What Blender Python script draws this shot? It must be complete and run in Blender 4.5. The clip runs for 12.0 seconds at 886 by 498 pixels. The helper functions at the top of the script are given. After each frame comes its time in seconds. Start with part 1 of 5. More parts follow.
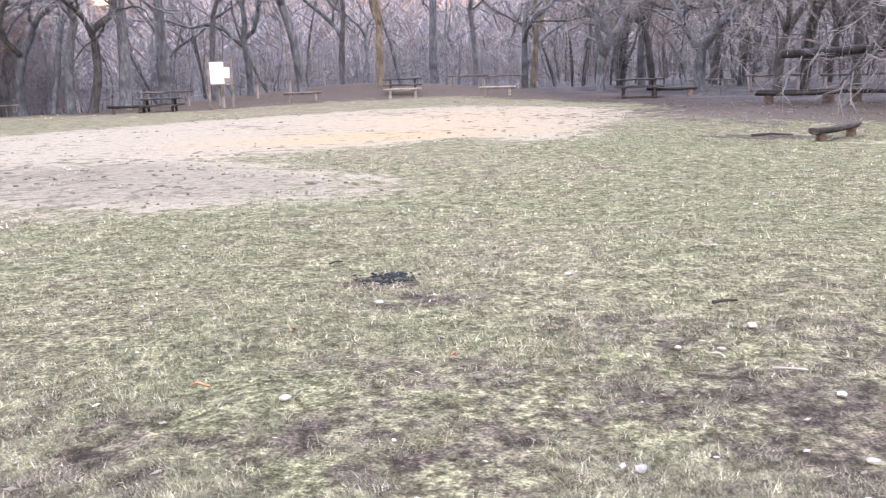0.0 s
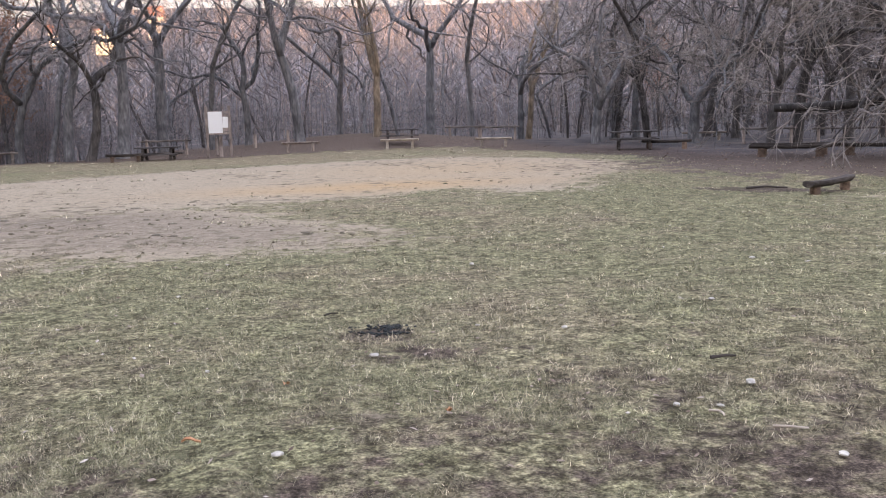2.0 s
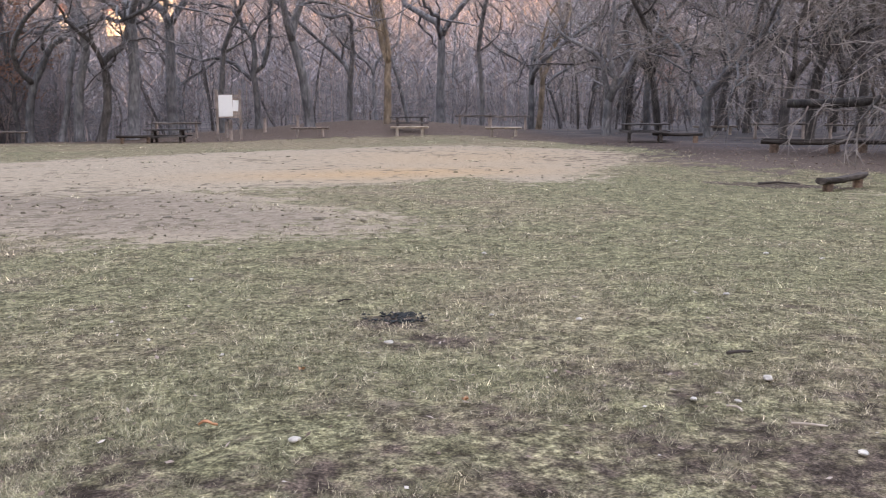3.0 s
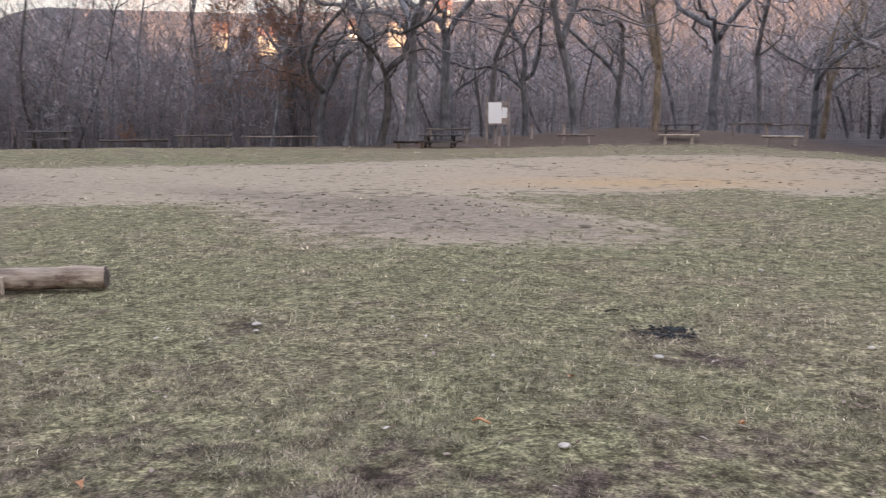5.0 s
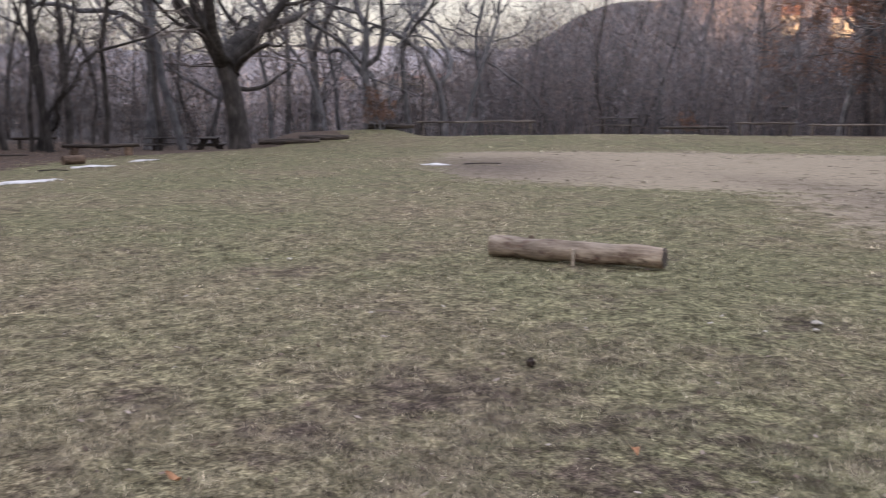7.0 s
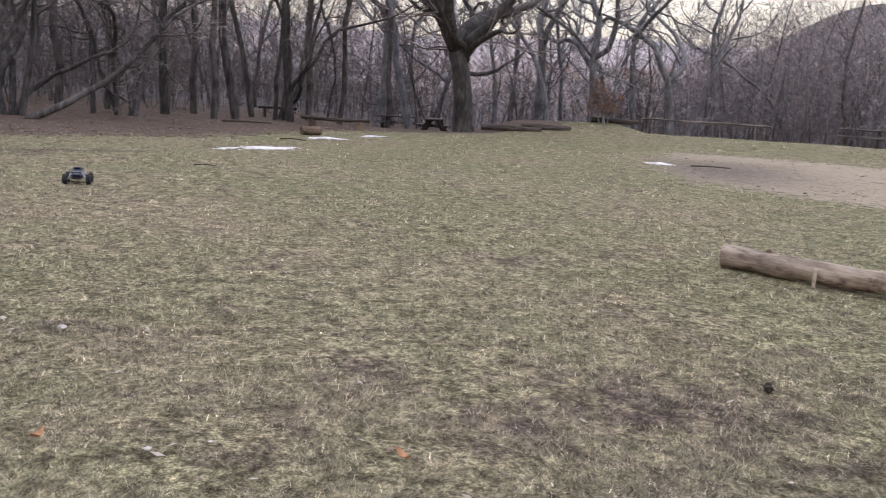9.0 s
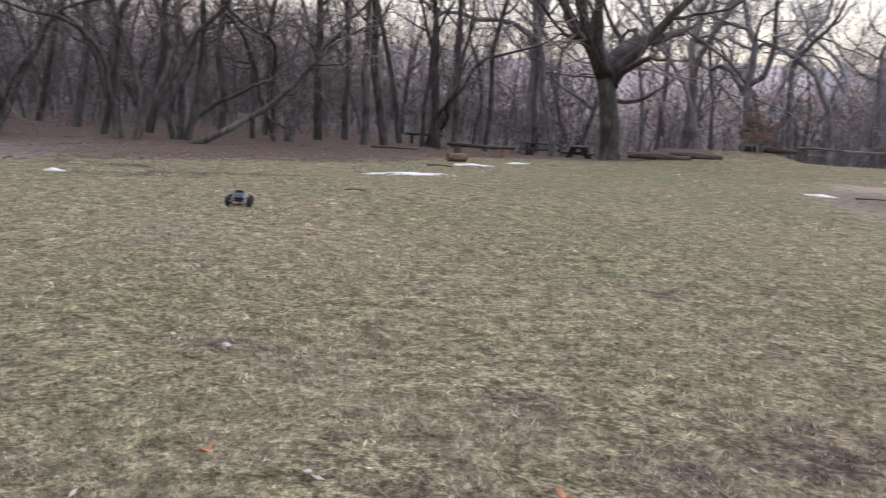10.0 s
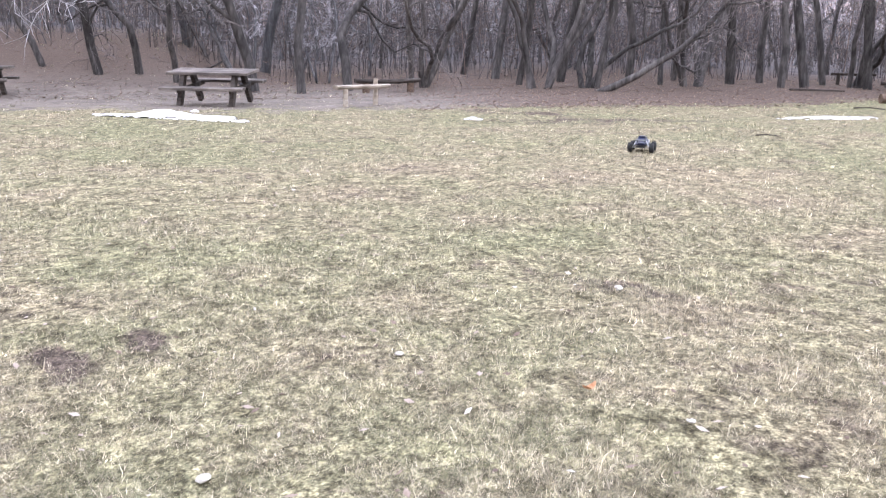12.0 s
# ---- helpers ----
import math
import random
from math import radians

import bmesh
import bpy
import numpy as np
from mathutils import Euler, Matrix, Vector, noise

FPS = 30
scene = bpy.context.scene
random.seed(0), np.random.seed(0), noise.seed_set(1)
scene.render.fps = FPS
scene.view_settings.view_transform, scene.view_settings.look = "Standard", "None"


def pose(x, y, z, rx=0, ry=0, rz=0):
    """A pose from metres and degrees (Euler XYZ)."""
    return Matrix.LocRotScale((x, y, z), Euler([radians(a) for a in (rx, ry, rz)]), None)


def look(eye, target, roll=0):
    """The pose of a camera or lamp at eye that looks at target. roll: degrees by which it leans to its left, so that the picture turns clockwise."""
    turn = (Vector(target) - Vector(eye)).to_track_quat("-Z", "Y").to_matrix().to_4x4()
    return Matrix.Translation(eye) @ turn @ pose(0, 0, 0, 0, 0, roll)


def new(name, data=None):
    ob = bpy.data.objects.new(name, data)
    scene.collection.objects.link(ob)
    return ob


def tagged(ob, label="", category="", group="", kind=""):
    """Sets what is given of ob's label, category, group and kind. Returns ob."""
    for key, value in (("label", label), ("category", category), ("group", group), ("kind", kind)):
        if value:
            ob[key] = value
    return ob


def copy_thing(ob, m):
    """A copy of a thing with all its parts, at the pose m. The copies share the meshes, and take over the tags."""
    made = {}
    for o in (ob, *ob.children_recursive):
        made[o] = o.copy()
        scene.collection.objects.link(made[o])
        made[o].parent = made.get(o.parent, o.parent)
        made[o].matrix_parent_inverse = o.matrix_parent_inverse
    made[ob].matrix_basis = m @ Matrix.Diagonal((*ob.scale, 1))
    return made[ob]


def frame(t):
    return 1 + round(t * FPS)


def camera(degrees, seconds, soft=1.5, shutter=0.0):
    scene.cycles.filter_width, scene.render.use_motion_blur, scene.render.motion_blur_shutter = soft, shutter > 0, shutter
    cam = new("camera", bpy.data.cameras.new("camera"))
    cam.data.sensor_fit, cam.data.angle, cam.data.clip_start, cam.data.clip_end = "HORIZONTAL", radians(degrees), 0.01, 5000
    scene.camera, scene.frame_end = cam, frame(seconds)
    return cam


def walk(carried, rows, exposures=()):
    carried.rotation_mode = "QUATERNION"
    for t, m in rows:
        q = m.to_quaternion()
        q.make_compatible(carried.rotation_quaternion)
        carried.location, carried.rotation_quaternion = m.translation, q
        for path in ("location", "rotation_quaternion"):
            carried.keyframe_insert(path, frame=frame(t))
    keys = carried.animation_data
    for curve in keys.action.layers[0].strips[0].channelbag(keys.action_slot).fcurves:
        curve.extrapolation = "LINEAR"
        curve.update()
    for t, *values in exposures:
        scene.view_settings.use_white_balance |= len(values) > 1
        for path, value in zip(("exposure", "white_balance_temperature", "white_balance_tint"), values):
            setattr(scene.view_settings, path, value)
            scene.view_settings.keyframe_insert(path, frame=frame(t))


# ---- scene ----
cam = camera(53.5, 12.0, soft=1.1, shutter=0.35)
PATH = [
    (0, (-0.02, 0.259, 1.463), (-0.049, 2.218, 1.061), -2.1),
    (0.5, (-0.043, 0.271, 1.471), (-0.148, 2.235, 1.11), -2.2),
    (1, (-0.048, 0.28, 1.473), (-0.187, 2.248, 1.15), -2.4),
    (1.5, (-0.033, 0.288, 1.476), (-0.13, 2.263, 1.177), -2.2),
    (2, (-0.022, 0.289, 1.48), (-0.038, 2.267, 1.188), -1.7),
    (2.5, (-0.036, 0.296, 1.478), (-0.034, 2.272, 1.17), -1.2),
    (2.7, (-0.079, 0.309, 1.477), (-0.075, 2.284, 1.163), -0.8),
    (4.3, (-0.112, 0.265, 1.501), (-0.506, 2.2, 1.187), -0.1),
    (4.5, (-0.133, 0.263, 1.499), (-0.585, 2.186, 1.191), -0.1),
    (5, (-0.174, 0.251, 1.498), (-0.778, 2.134, 1.199), -0.3),
    (5.5, (-0.219, 0.264, 1.49), (-0.97, 2.094, 1.195), 0.1),
    (6, (-0.268, 0.243, 1.49), (-1.256, 1.957, 1.194), -0.1),
    (6.5, (-0.241, 0.223, 1.492), (-1.567, 1.686, 1.172), -0.9),
    (7, (-0.267, 0.207, 1.486), (-1.837, 1.403, 1.168), -0.5),
    (7.5, (-0.288, 0.144, 1.506), (-1.981, 1.163, 1.198), 0.6),
    (7.7, (-0.309, 0.123, 1.507), (-2.031, 1.094, 1.205), 1.2),
    (9.3, (-0.478, 0.09, 1.492), (-2.309, 0.814, 1.14), 3.8),
    (9.5, (-0.503, 0.068, 1.492), (-2.36, 0.726, 1.151), 4.0),
    (10, (-0.545, 0.029, 1.494), (-2.456, 0.527, 1.183), 3.5),
    (10.5, (-0.603, 0.054, 1.486), (-2.569, 0.191, 1.146), 2.6),
    (11, (-0.627, 0.091, 1.483), (-2.587, -0.081, 1.122), 1.7),
    (11.5, (-0.618, 0.088, 1.474), (-2.549, -0.259, 1.087), 1.6),
    (12, (-0.596, 0.087, 1.454), (-2.503, -0.305, 0.997), 0.6),
]
walk(cam, [(t, look(eye, target, roll)) for t, eye, target, roll in PATH],
     [(0.0, 2.58, 6080, 11), (0.5, 2.55, 6080, 11), (1.0, 2.07, 6200, 10), (1.5, 1.78, 6300, 10), (2.0, 1.69, 6350, 10), (2.7, 1.68, 6400, 10), (4.3, 1.88, 6400, 10), (4.6, 1.80, 6400, 10), (5.0, 1.46, 6420, 10), (5.5, 1.36, 6450, 10), (6.0, 1.29, 6500, 10),
      (6.5, 1.22, 6600, 10), (7.0, 1.27, 6550, 10), (7.5, 1.60, 6600, 10), (9.3, 1.56, 6600, 10), (10.0, 1.53, 6550, 10), (10.5, 1.99, 6450, 10), (11.0, 2.43, 6350, 10), (12.0, 2.72, 6250, 11)])

# ---- exposure, world and sun ----
SUN_UP, SUN_FROM = 4.8, (0.30, -0.954)   # degrees above the horizon, the way to the sun on the plan
world = bpy.data.worlds.new("sky")
world.use_nodes = True
scene.world = world
wn, wl = world.node_tree.nodes, world.node_tree.links
sky = wn.new("ShaderNodeTexSky")
sky.sky_type = "NISHITA"
sky.sun_disc = False
sky.sun_elevation = radians(SUN_UP)
sky.sun_rotation = math.atan2(SUN_FROM[0], SUN_FROM[1])
sky.dust_density, sky.air_density = 3.0, 1.0
cloud = wn.new("ShaderNodeMix")
cloud.data_type = "RGBA"
cloud.inputs[0].default_value = 0.75
up = wn.new("ShaderNodeSeparateXYZ")
wl.new(wn.new("ShaderNodeTexCoord").outputs["Generated"], up.inputs[0])
overcast = wn.new("ShaderNodeMix")
overcast.data_type = "RGBA"
overcast.inputs[6].default_value = (3.1, 2.75, 2.45, 1)
overcast.inputs[7].default_value = (5.3, 5.5, 6.85, 1)
wl.new(up.outputs["Z"], overcast.inputs[0])
wl.new(overcast.outputs[2], cloud.inputs[7])
wl.new(sky.outputs[0], cloud.inputs[6])
wl.new(cloud.outputs[2], wn["Background"].inputs[0])
wn["Background"].inputs[1].default_value = 0.15
sun = new("sun", bpy.data.lights.new("sun", "SUN"))
sun.data.energy, sun.data.angle, sun.data.color = 5.0, radians(0.6), (1.0, 0.63, 0.40)
sun.matrix_world = look((0, 0, 60), (-SUN_FROM[0], -SUN_FROM[1], 60 - math.tan(radians(SUN_UP))))

rng = np.random.default_rng(7)
rnd = random.Random(11)


# ---- mesh tools ----
class Shape:
    """Vertices and faces of one mesh."""

    def __init__(self):
        self.v, self.f = [], []

    def tube(self, pts, rads, sides, cap=True, jag=0.0):
        base = len(self.v)
        n = len(pts)
        for i, p in enumerate(pts):
            a, b = pts[max(i - 1, 0)], pts[min(i + 1, n - 1)]
            d = (Vector(b) - Vector(a)).normalized()
            u = d.cross(Vector((0.31, 0.95, 0.1)) if abs(d.y) < 0.9 else Vector((1, 0, 0))).normalized()
            w = d.cross(u)
            for k in range(sides):
                t = 2 * math.pi * k / sides
                r = rads[i] * (1 + (rnd.uniform(-jag, jag) if jag else 0))
                self.v.append(tuple(Vector(p) + (u * math.cos(t) + w * math.sin(t)) * r))
        for i in range(n - 1):
            for k in range(sides):
                q = base + i * sides
                self.f.append((q + k, q + (k + 1) % sides, q + sides + (k + 1) % sides, q + sides + k))
        if cap:
            self.f.append(tuple(base + k for k in reversed(range(sides))))
            self.f.append(tuple(base + (n - 1) * sides + k for k in range(sides)))
        return self

    def box(self, centre, size, turn=(0, 0, 0), chamfer=0.006):
        """A box with chamfered edges."""
        m = pose(*centre, *turn)
        h = [s / 2 for s in size]
        c = min(chamfer, min(h) * 0.6)
        base = len(self.v)
        idx = {}
        for sx in (-1, 1):
            for sy in (-1, 1):
                for sz in (-1, 1):
                    for ax in range(3):
                        p = [sx * h[0], sy * h[1], sz * h[2]]
                        for j in range(3):
                            if j != ax:
                                p[j] -= (sx, sy, sz)[j] * c
                        idx[(sx, sy, sz, ax)] = len(self.v)
                        self.v.append(tuple(m @ Vector(p)))
        for ax in range(3):
            o = [j for j in range(3) if j != ax]
            for s in (-1, 1):
                loop = []
                for a, b in ((-1, -1), (1, -1), (1, 1), (-1, 1)):
                    k = [0, 0, 0]
                    k[ax], k[o[0]], k[o[1]] = s, a, b
                    loop.append(idx[(*k, ax)])
                self.f.append(tuple(loop))
            for a in (-1, 1):
                for b in (-1, 1):
                    k = [0, 0, 0]
                    k[o[0]], k[o[1]] = a, b
                    k1, k2 = list(k), list(k)
                    k1[ax], k2[ax] = -1, 1
                    self.f.append((idx[(*k1, o[0])], idx[(*k2, o[0])], idx[(*k2, o[1])], idx[(*k1, o[1])]))
        for sx in (-1, 1):
            for sy in (-1, 1):
                for sz in (-1, 1):
                    self.f.append(tuple(idx[(sx, sy, sz, ax)] for ax in range(3)))
        return self

    def lathe(self, profile, sides, m=Matrix()):
        """Turns (radius, height) round the z axis."""
        base = len(self.v)
        for r, z in profile:
            for k in range(sides):
                t = 2 * math.pi * k / sides
                self.v.append(tuple(m @ Vector((r * math.cos(t), r * math.sin(t), z))))
        for i in range(len(profile) - 1):
            for k in range(sides):
                q = base + i * sides
                self.f.append((q + k, q + (k + 1) % sides, q + sides + (k + 1) % sides, q + sides + k))
        return self

    def mesh(self, name, smooth=False):
        me = bpy.data.meshes.new(name)
        me.from_pydata(self.v, [], self.f)
        bm = bmesh.new()
        bm.from_mesh(me)
        bmesh.ops.recalc_face_normals(bm, faces=bm.faces)
        bm.to_mesh(me)
        bm.free()
        if smooth:
            me.polygons.foreach_set("use_smooth", [True] * len(me.polygons))
        return me


def part(name, shape, material, parent=None, label="", smooth=False):
    me = shape if isinstance(shape, bpy.types.Mesh) else shape.mesh(name, smooth)
    if not me.materials:
        me.materials.append(material)
    ob = new(name, me)
    if parent:
        ob.parent = parent
    if label:
        ob["label"] = label
    return ob


def thing(name, label, category, group="", kind=""):
    return tagged(new(name), label, category, group, kind)


def polar(az, r):
    """A place on the plan, az degrees to the left of straight ahead, r metres off."""
    return -0.25 - r * math.sin(radians(az)), 0.2 + r * math.cos(radians(az))


# ---- lie of the land ----
def smooth(a, b, x):
    t = np.clip((x - a) / (b - a), 0, 1)
    return t * t * (3 - 2 * t)


def window(az, a, b, soft):
    return smooth(a - soft, a + soft, az) * (1 - smooth(b - soft, b + soft, az))


def land(x, y):
    """Height of the ground."""
    x, y = np.asarray(x, float), np.asarray(y, float)
    dx, dy = x + 0.25, y - 0.2
    r = np.hypot(dx, dy)
    az = np.degrees(np.arctan2(-dx, dy))
    az = np.where(az < -150, az + 360, az)
    z = 0.78 * np.exp(-((x + 5) ** 2 / 60 + (y - 53) ** 2 / 55))
    z = z + 0.30 * np.exp(-((r - 37) / 5.5) ** 2) * window(az, 30, 58, 8)
    z = z - 5.0 * smooth(43, 100, r) * window(az, 22, 68, 7)
    z = z + 0.9 * smooth(23, 62, r) * window(az, 84, 160, 9) + 1.5 * smooth(25, 37, r) * window(az, 116, 165, 4)
    z = z + 0.42 * np.exp(-((r - 38.5) / 2.2) ** 2) * window(az, 55, 63.5, 1.5)
    z = z - 0.40 * smooth(34, 42, r) * window(az, 64.5, 74, 2)
    z = z - 0.12 * smooth(12, 18, r) * (1 - smooth(19, 27, r)) * window(az, -60, -15, 5)
    far = smooth(110, 390, r)
    z = z + far * (43 * window(az, -75, 48, 7) + 18 * window(az, 80, 150, 8) + 5) + 14 * smooth(420, 600, r) * window(az, 50, 64, 3)
    # unseen ridge behind the viewpoint, added to shade the clearing and far slopes
    z = z + (50 + 32 * window(az, 141, 167, 5) + 30 * window(az, -128, -95, 8)) * smooth(70, 200, r) * (window(az, 141, 300, 9) + window(az, -150, -62, 12))
    z = z + 0.020 * np.sin(x * 1.3 + 0.6 * np.sin(y * 0.8)) * np.sin(y * 1.1 + 0.7) + 0.03 * np.sin(x * 0.37 + 1.0) * np.sin(y * 0.41)
    return z


def ground_z(x, y):
    return float(land(x, y))


# ---- materials ----
def material(name):
    m = bpy.data.materials.new(name)
    m.use_nodes = True
    return m, m.node_tree.nodes, m.node_tree.links, m.node_tree.nodes["Principled BSDF"]


def noise_node(m, scale, detail=4.0, rough=0.6, coords=None, stretch=None):
    n, l = m.node_tree.nodes, m.node_tree.links
    tex = n.new("ShaderNodeTexNoise")
    tex.inputs["Scale"].default_value = scale
    tex.inputs["Detail"].default_value = detail
    tex.inputs["Roughness"].default_value = rough
    c = n.new("ShaderNodeTexCoord") if coords is None else None
    src = c.outputs["Object"] if c else coords
    if stretch:
        mp = n.new("ShaderNodeMapping")
        mp.inputs["Scale"].default_value = stretch
        l.new(src, mp.inputs[0])
        src = mp.outputs[0]
    l.new(src, tex.inputs["Vector"])
    return tex.outputs["Fac"]


def ramp_node(m, fac, stops):
    n, l = m.node_tree.nodes, m.node_tree.links
    r = n.new("ShaderNodeValToRGB")
    e = r.color_ramp.elements
    while len(e) < len(stops):
        e.new(0.5)
    for el, (p, c) in zip(e, stops):
        el.position = p
        el.color = (*c, 1) if len(c) == 3 else c
    l.new(fac, r.inputs[0])
    return r.outputs[0]


def mix_node(m, fac, a, b, blend="MIX"):
    n, l = m.node_tree.nodes, m.node_tree.links
    x = n.new("ShaderNodeMix")
    x.data_type, x.blend_type = "RGBA", blend
    for sock, val in ((x.inputs[0], fac), (x.inputs[6], a), (x.inputs[7], b)):
        if isinstance(val, (int, float)):
            sock.default_value = val
        elif isinstance(val, tuple):
            sock.default_value = (*val, 1)
        else:
            l.new(val, sock)
    return x.outputs[2]


def math_node(m, op, a, b=0.0, clamp=False):
    n, l = m.node_tree.nodes, m.node_tree.links
    x = n.new("ShaderNodeMath")
    x.operation, x.use_clamp = op, clamp
    for sock, val in zip(x.inputs, (a, b)):
        if isinstance(val, (int, float)):
            sock.default_value = val
        else:
            l.new(val, sock)
    return x.outputs[0]


def bump(m, height, strength, distance=0.01):
    n, l = m.node_tree.nodes, m.node_tree.links
    b = n.new("ShaderNodeBump")
    b.inputs["Strength"].default_value = strength
    b.inputs["Distance"].default_value = distance
    l.new(height, b.inputs["Height"])
    l.new(b.outputs[0], n["Principled BSDF"].inputs["Normal"])


def rough_material(name, dark, mid, light, scale, rough=0.9, stretch=None, relief=0.5, distance=0.01, vary=0.25):
    """A weathered surface: fine grain and broad stains, each object a little different."""
    m, n, l, b = material(name)
    fine = noise_node(m, scale, 6, 0.65, stretch=stretch)
    broad = noise_node(m, scale * 0.13, 3, 0.5)
    col = ramp_node(m, fine, ((0.3, dark), (0.5, mid), (0.72, light)))
    stain = ramp_node(m, broad, ((0.35, (0.6, 0.6, 0.6)), (0.65, (1.15, 1.13, 1.1))))
    col = mix_node(m, 1.0, col, stain, "MULTIPLY")
    info = n.new("ShaderNodeObjectInfo")
    own = ramp_node(m, info.outputs["Random"], ((0.0, (1 - vary,) * 3), (1.0, (1 + vary,) * 3)))
    col = mix_node(m, 1.0, col, own, "MULTIPLY")
    l.new(col, b.inputs["Base Color"])
    b.inputs["Roughness"].default_value = rough
    b.inputs["Specular IOR Level"].default_value = 0.25
    bump(m, fine, relief, distance)
    return m


# also puts the deep wood's shade into thicket, undergrowth and dark oaks
BARK_DARK = rough_material("dark bark", (0.034, 0.031, 0.031), (0.083, 0.076, 0.075), (0.167, 0.155, 0.150), 9, stretch=(1, 1, 0.25), relief=0.9, distance=0.03, vary=0.3)
# bark lightened and blued to carry the wood's haze in its colour
BARK = rough_material("bark", (0.086, 0.086, 0.095), (0.186, 0.185, 0.198), (0.323, 0.324, 0.340), 9, stretch=(1, 1, 0.25), relief=0.9, distance=0.03, vary=0.35)
BARK_PALE = rough_material("pale bark", (0.115, 0.092, 0.069), (0.276, 0.218, 0.161), (0.483, 0.391, 0.299), 7, stretch=(1, 1, 0.3), relief=0.8, distance=0.03)
# haze over the crowns put into the twig colour as extra lightness
TWIG = rough_material("twigs", (0.202, 0.190, 0.200), (0.348, 0.335, 0.355), (0.523, 0.510, 0.541), 3, relief=0.1, vary=0.3)
TWIG_DARK = rough_material("dark twigs", (0.106, 0.091, 0.088), (0.183, 0.160, 0.157), (0.274, 0.243, 0.240), 3, relief=0.1, vary=0.3)
TWIG_PALE = rough_material("pale twigs", (0.183, 0.161, 0.154), (0.309, 0.275, 0.256), (0.446, 0.401, 0.369), 3, relief=0.1, vary=0.2)
LEAF_DRY = rough_material("dry leaves", (0.20, 0.115, 0.085), (0.36, 0.21, 0.15), (0.50, 0.32, 0.23), 4, relief=0.1)
WOOD_DARK = rough_material("dark weathered wood", (0.035, 0.03, 0.028), (0.075, 0.063, 0.057), (0.15, 0.13, 0.12), 14, stretch=(0.12, 1, 1), relief=0.6, distance=0.004)
WOOD_TABLE = rough_material("grey-brown table planks", (0.07, 0.06, 0.055), (0.15, 0.13, 0.12), (0.27, 0.24, 0.22), 14, stretch=(0.12, 1, 1), relief=0.6, distance=0.004)
# the table planks again, about a third darker
WOOD_TABLE_DARK = rough_material("darker table planks", (0.045, 0.04, 0.04), (0.095, 0.085, 0.084), (0.18, 0.165, 0.16), 14, stretch=(0.12, 1, 1), relief=0.6, distance=0.004)
WOOD_GREY = rough_material("grey weathered wood", (0.12, 0.10, 0.085), (0.25, 0.21, 0.18), (0.40, 0.35, 0.30), 14, stretch=(0.12, 1, 1), relief=0.6, distance=0.004)
WOOD_POST = rough_material("pinkish weathered posts", (0.18, 0.145, 0.13), (0.36, 0.30, 0.27), (0.52, 0.45, 0.41), 14, stretch=(1, 1, 0.15), relief=0.6, distance=0.004)
WOOD_PALE = rough_material("pale peeled wood", (0.30, 0.25, 0.20), (0.50, 0.43, 0.36), (0.68, 0.61, 0.54), 12, stretch=(0.12, 1, 1), relief=0.4, distance=0.004)
WOOD_RAW = rough_material("raw cut wood", (0.085, 0.06, 0.047), (0.17, 0.12, 0.092), (0.27, 0.20, 0.155), 16, relief=0.4, distance=0.004)


def log_material():
    """Barkless wood, grey on the weathered side, with dark reddish blotches of old bark."""
    m = rough_material("bare log", (0.13, 0.10, 0.078), (0.33, 0.27, 0.215), (0.55, 0.475, 0.39), 13, stretch=(0.18, 1, 1), relief=0.8, distance=0.010, vary=0.05)
    b = m.node_tree.nodes["Principled BSDF"]
    col = b.inputs["Base Color"].links[0].from_socket
    blotch = ramp_node(m, noise_node(m, 7.5, 6, 0.7, stretch=(0.45, 1, 1)), ((0.50, (0, 0, 0)), (0.64, (1, 1, 1))))
    red = ramp_node(m, noise_node(m, 30, 5, 0.7, stretch=(0.3, 1, 1)), ((0.35, (0.045, 0.03, 0.026)), (0.65, (0.19, 0.12, 0.095))))
    m.node_tree.links.new(mix_node(m, blotch, col, red), b.inputs["Base Color"])
    return m


LOG_BARE = log_material()
STONE = rough_material("pale stone", (0.42, 0.39, 0.35), (0.60, 0.57, 0.52), (0.74, 0.71, 0.66), 30, relief=0.4, distance=0.003)
CHARCOAL = rough_material("charcoal", (0.012, 0.014, 0.015), (0.03, 0.034, 0.036), (0.05, 0.056, 0.056), 40, relief=0.6, distance=0.004)
SOIL = rough_material("soil", (0.03, 0.024, 0.02), (0.065, 0.05, 0.042), (0.12, 0.095, 0.08), 25, relief=0.8, distance=0.01)
LEAF_ORANGE = rough_material("orange leaf", (0.36, 0.17, 0.085), (0.55, 0.29, 0.16), (0.68, 0.42, 0.26), 40, relief=0.3, distance=0.002)


def snow_material():
    m, n, l, b = material("old snow")
    f = noise_node(m, 7, 6, 0.65)
    l.new(ramp_node(m, f, ((0.3, (0.44, 0.43, 0.42)), (0.6, (0.74, 0.73, 0.72)))), b.inputs["Base Color"])
    b.inputs["Roughness"].default_value = 0.75
    bump(m, f, 0.6, 0.02)
    return m


SNOW = snow_material()


def plain_material(name, colour, rough=0.5, metal=0.0):
    m, n, l, b = material(name)
    f = noise_node(m, 30, 4)
    l.new(mix_node(m, f, tuple(c * 0.82 for c in colour), tuple(min(c * 1.12, 1) for c in colour)), b.inputs["Base Color"])
    b.inputs["Roughness"].default_value, b.inputs["Metallic"].default_value = rough, metal
    return m


RUBBER = plain_material("black rubber", (0.018, 0.018, 0.019), 0.85)
PLASTIC = plain_material("black plastic", (0.025, 0.026, 0.03), 0.45)
SHELL_BLUE = plain_material("dark blue shell", (0.015, 0.02, 0.055), 0.3)
SHELL_WHITE = plain_material("white shell", (0.42, 0.42, 0.46), 0.35)
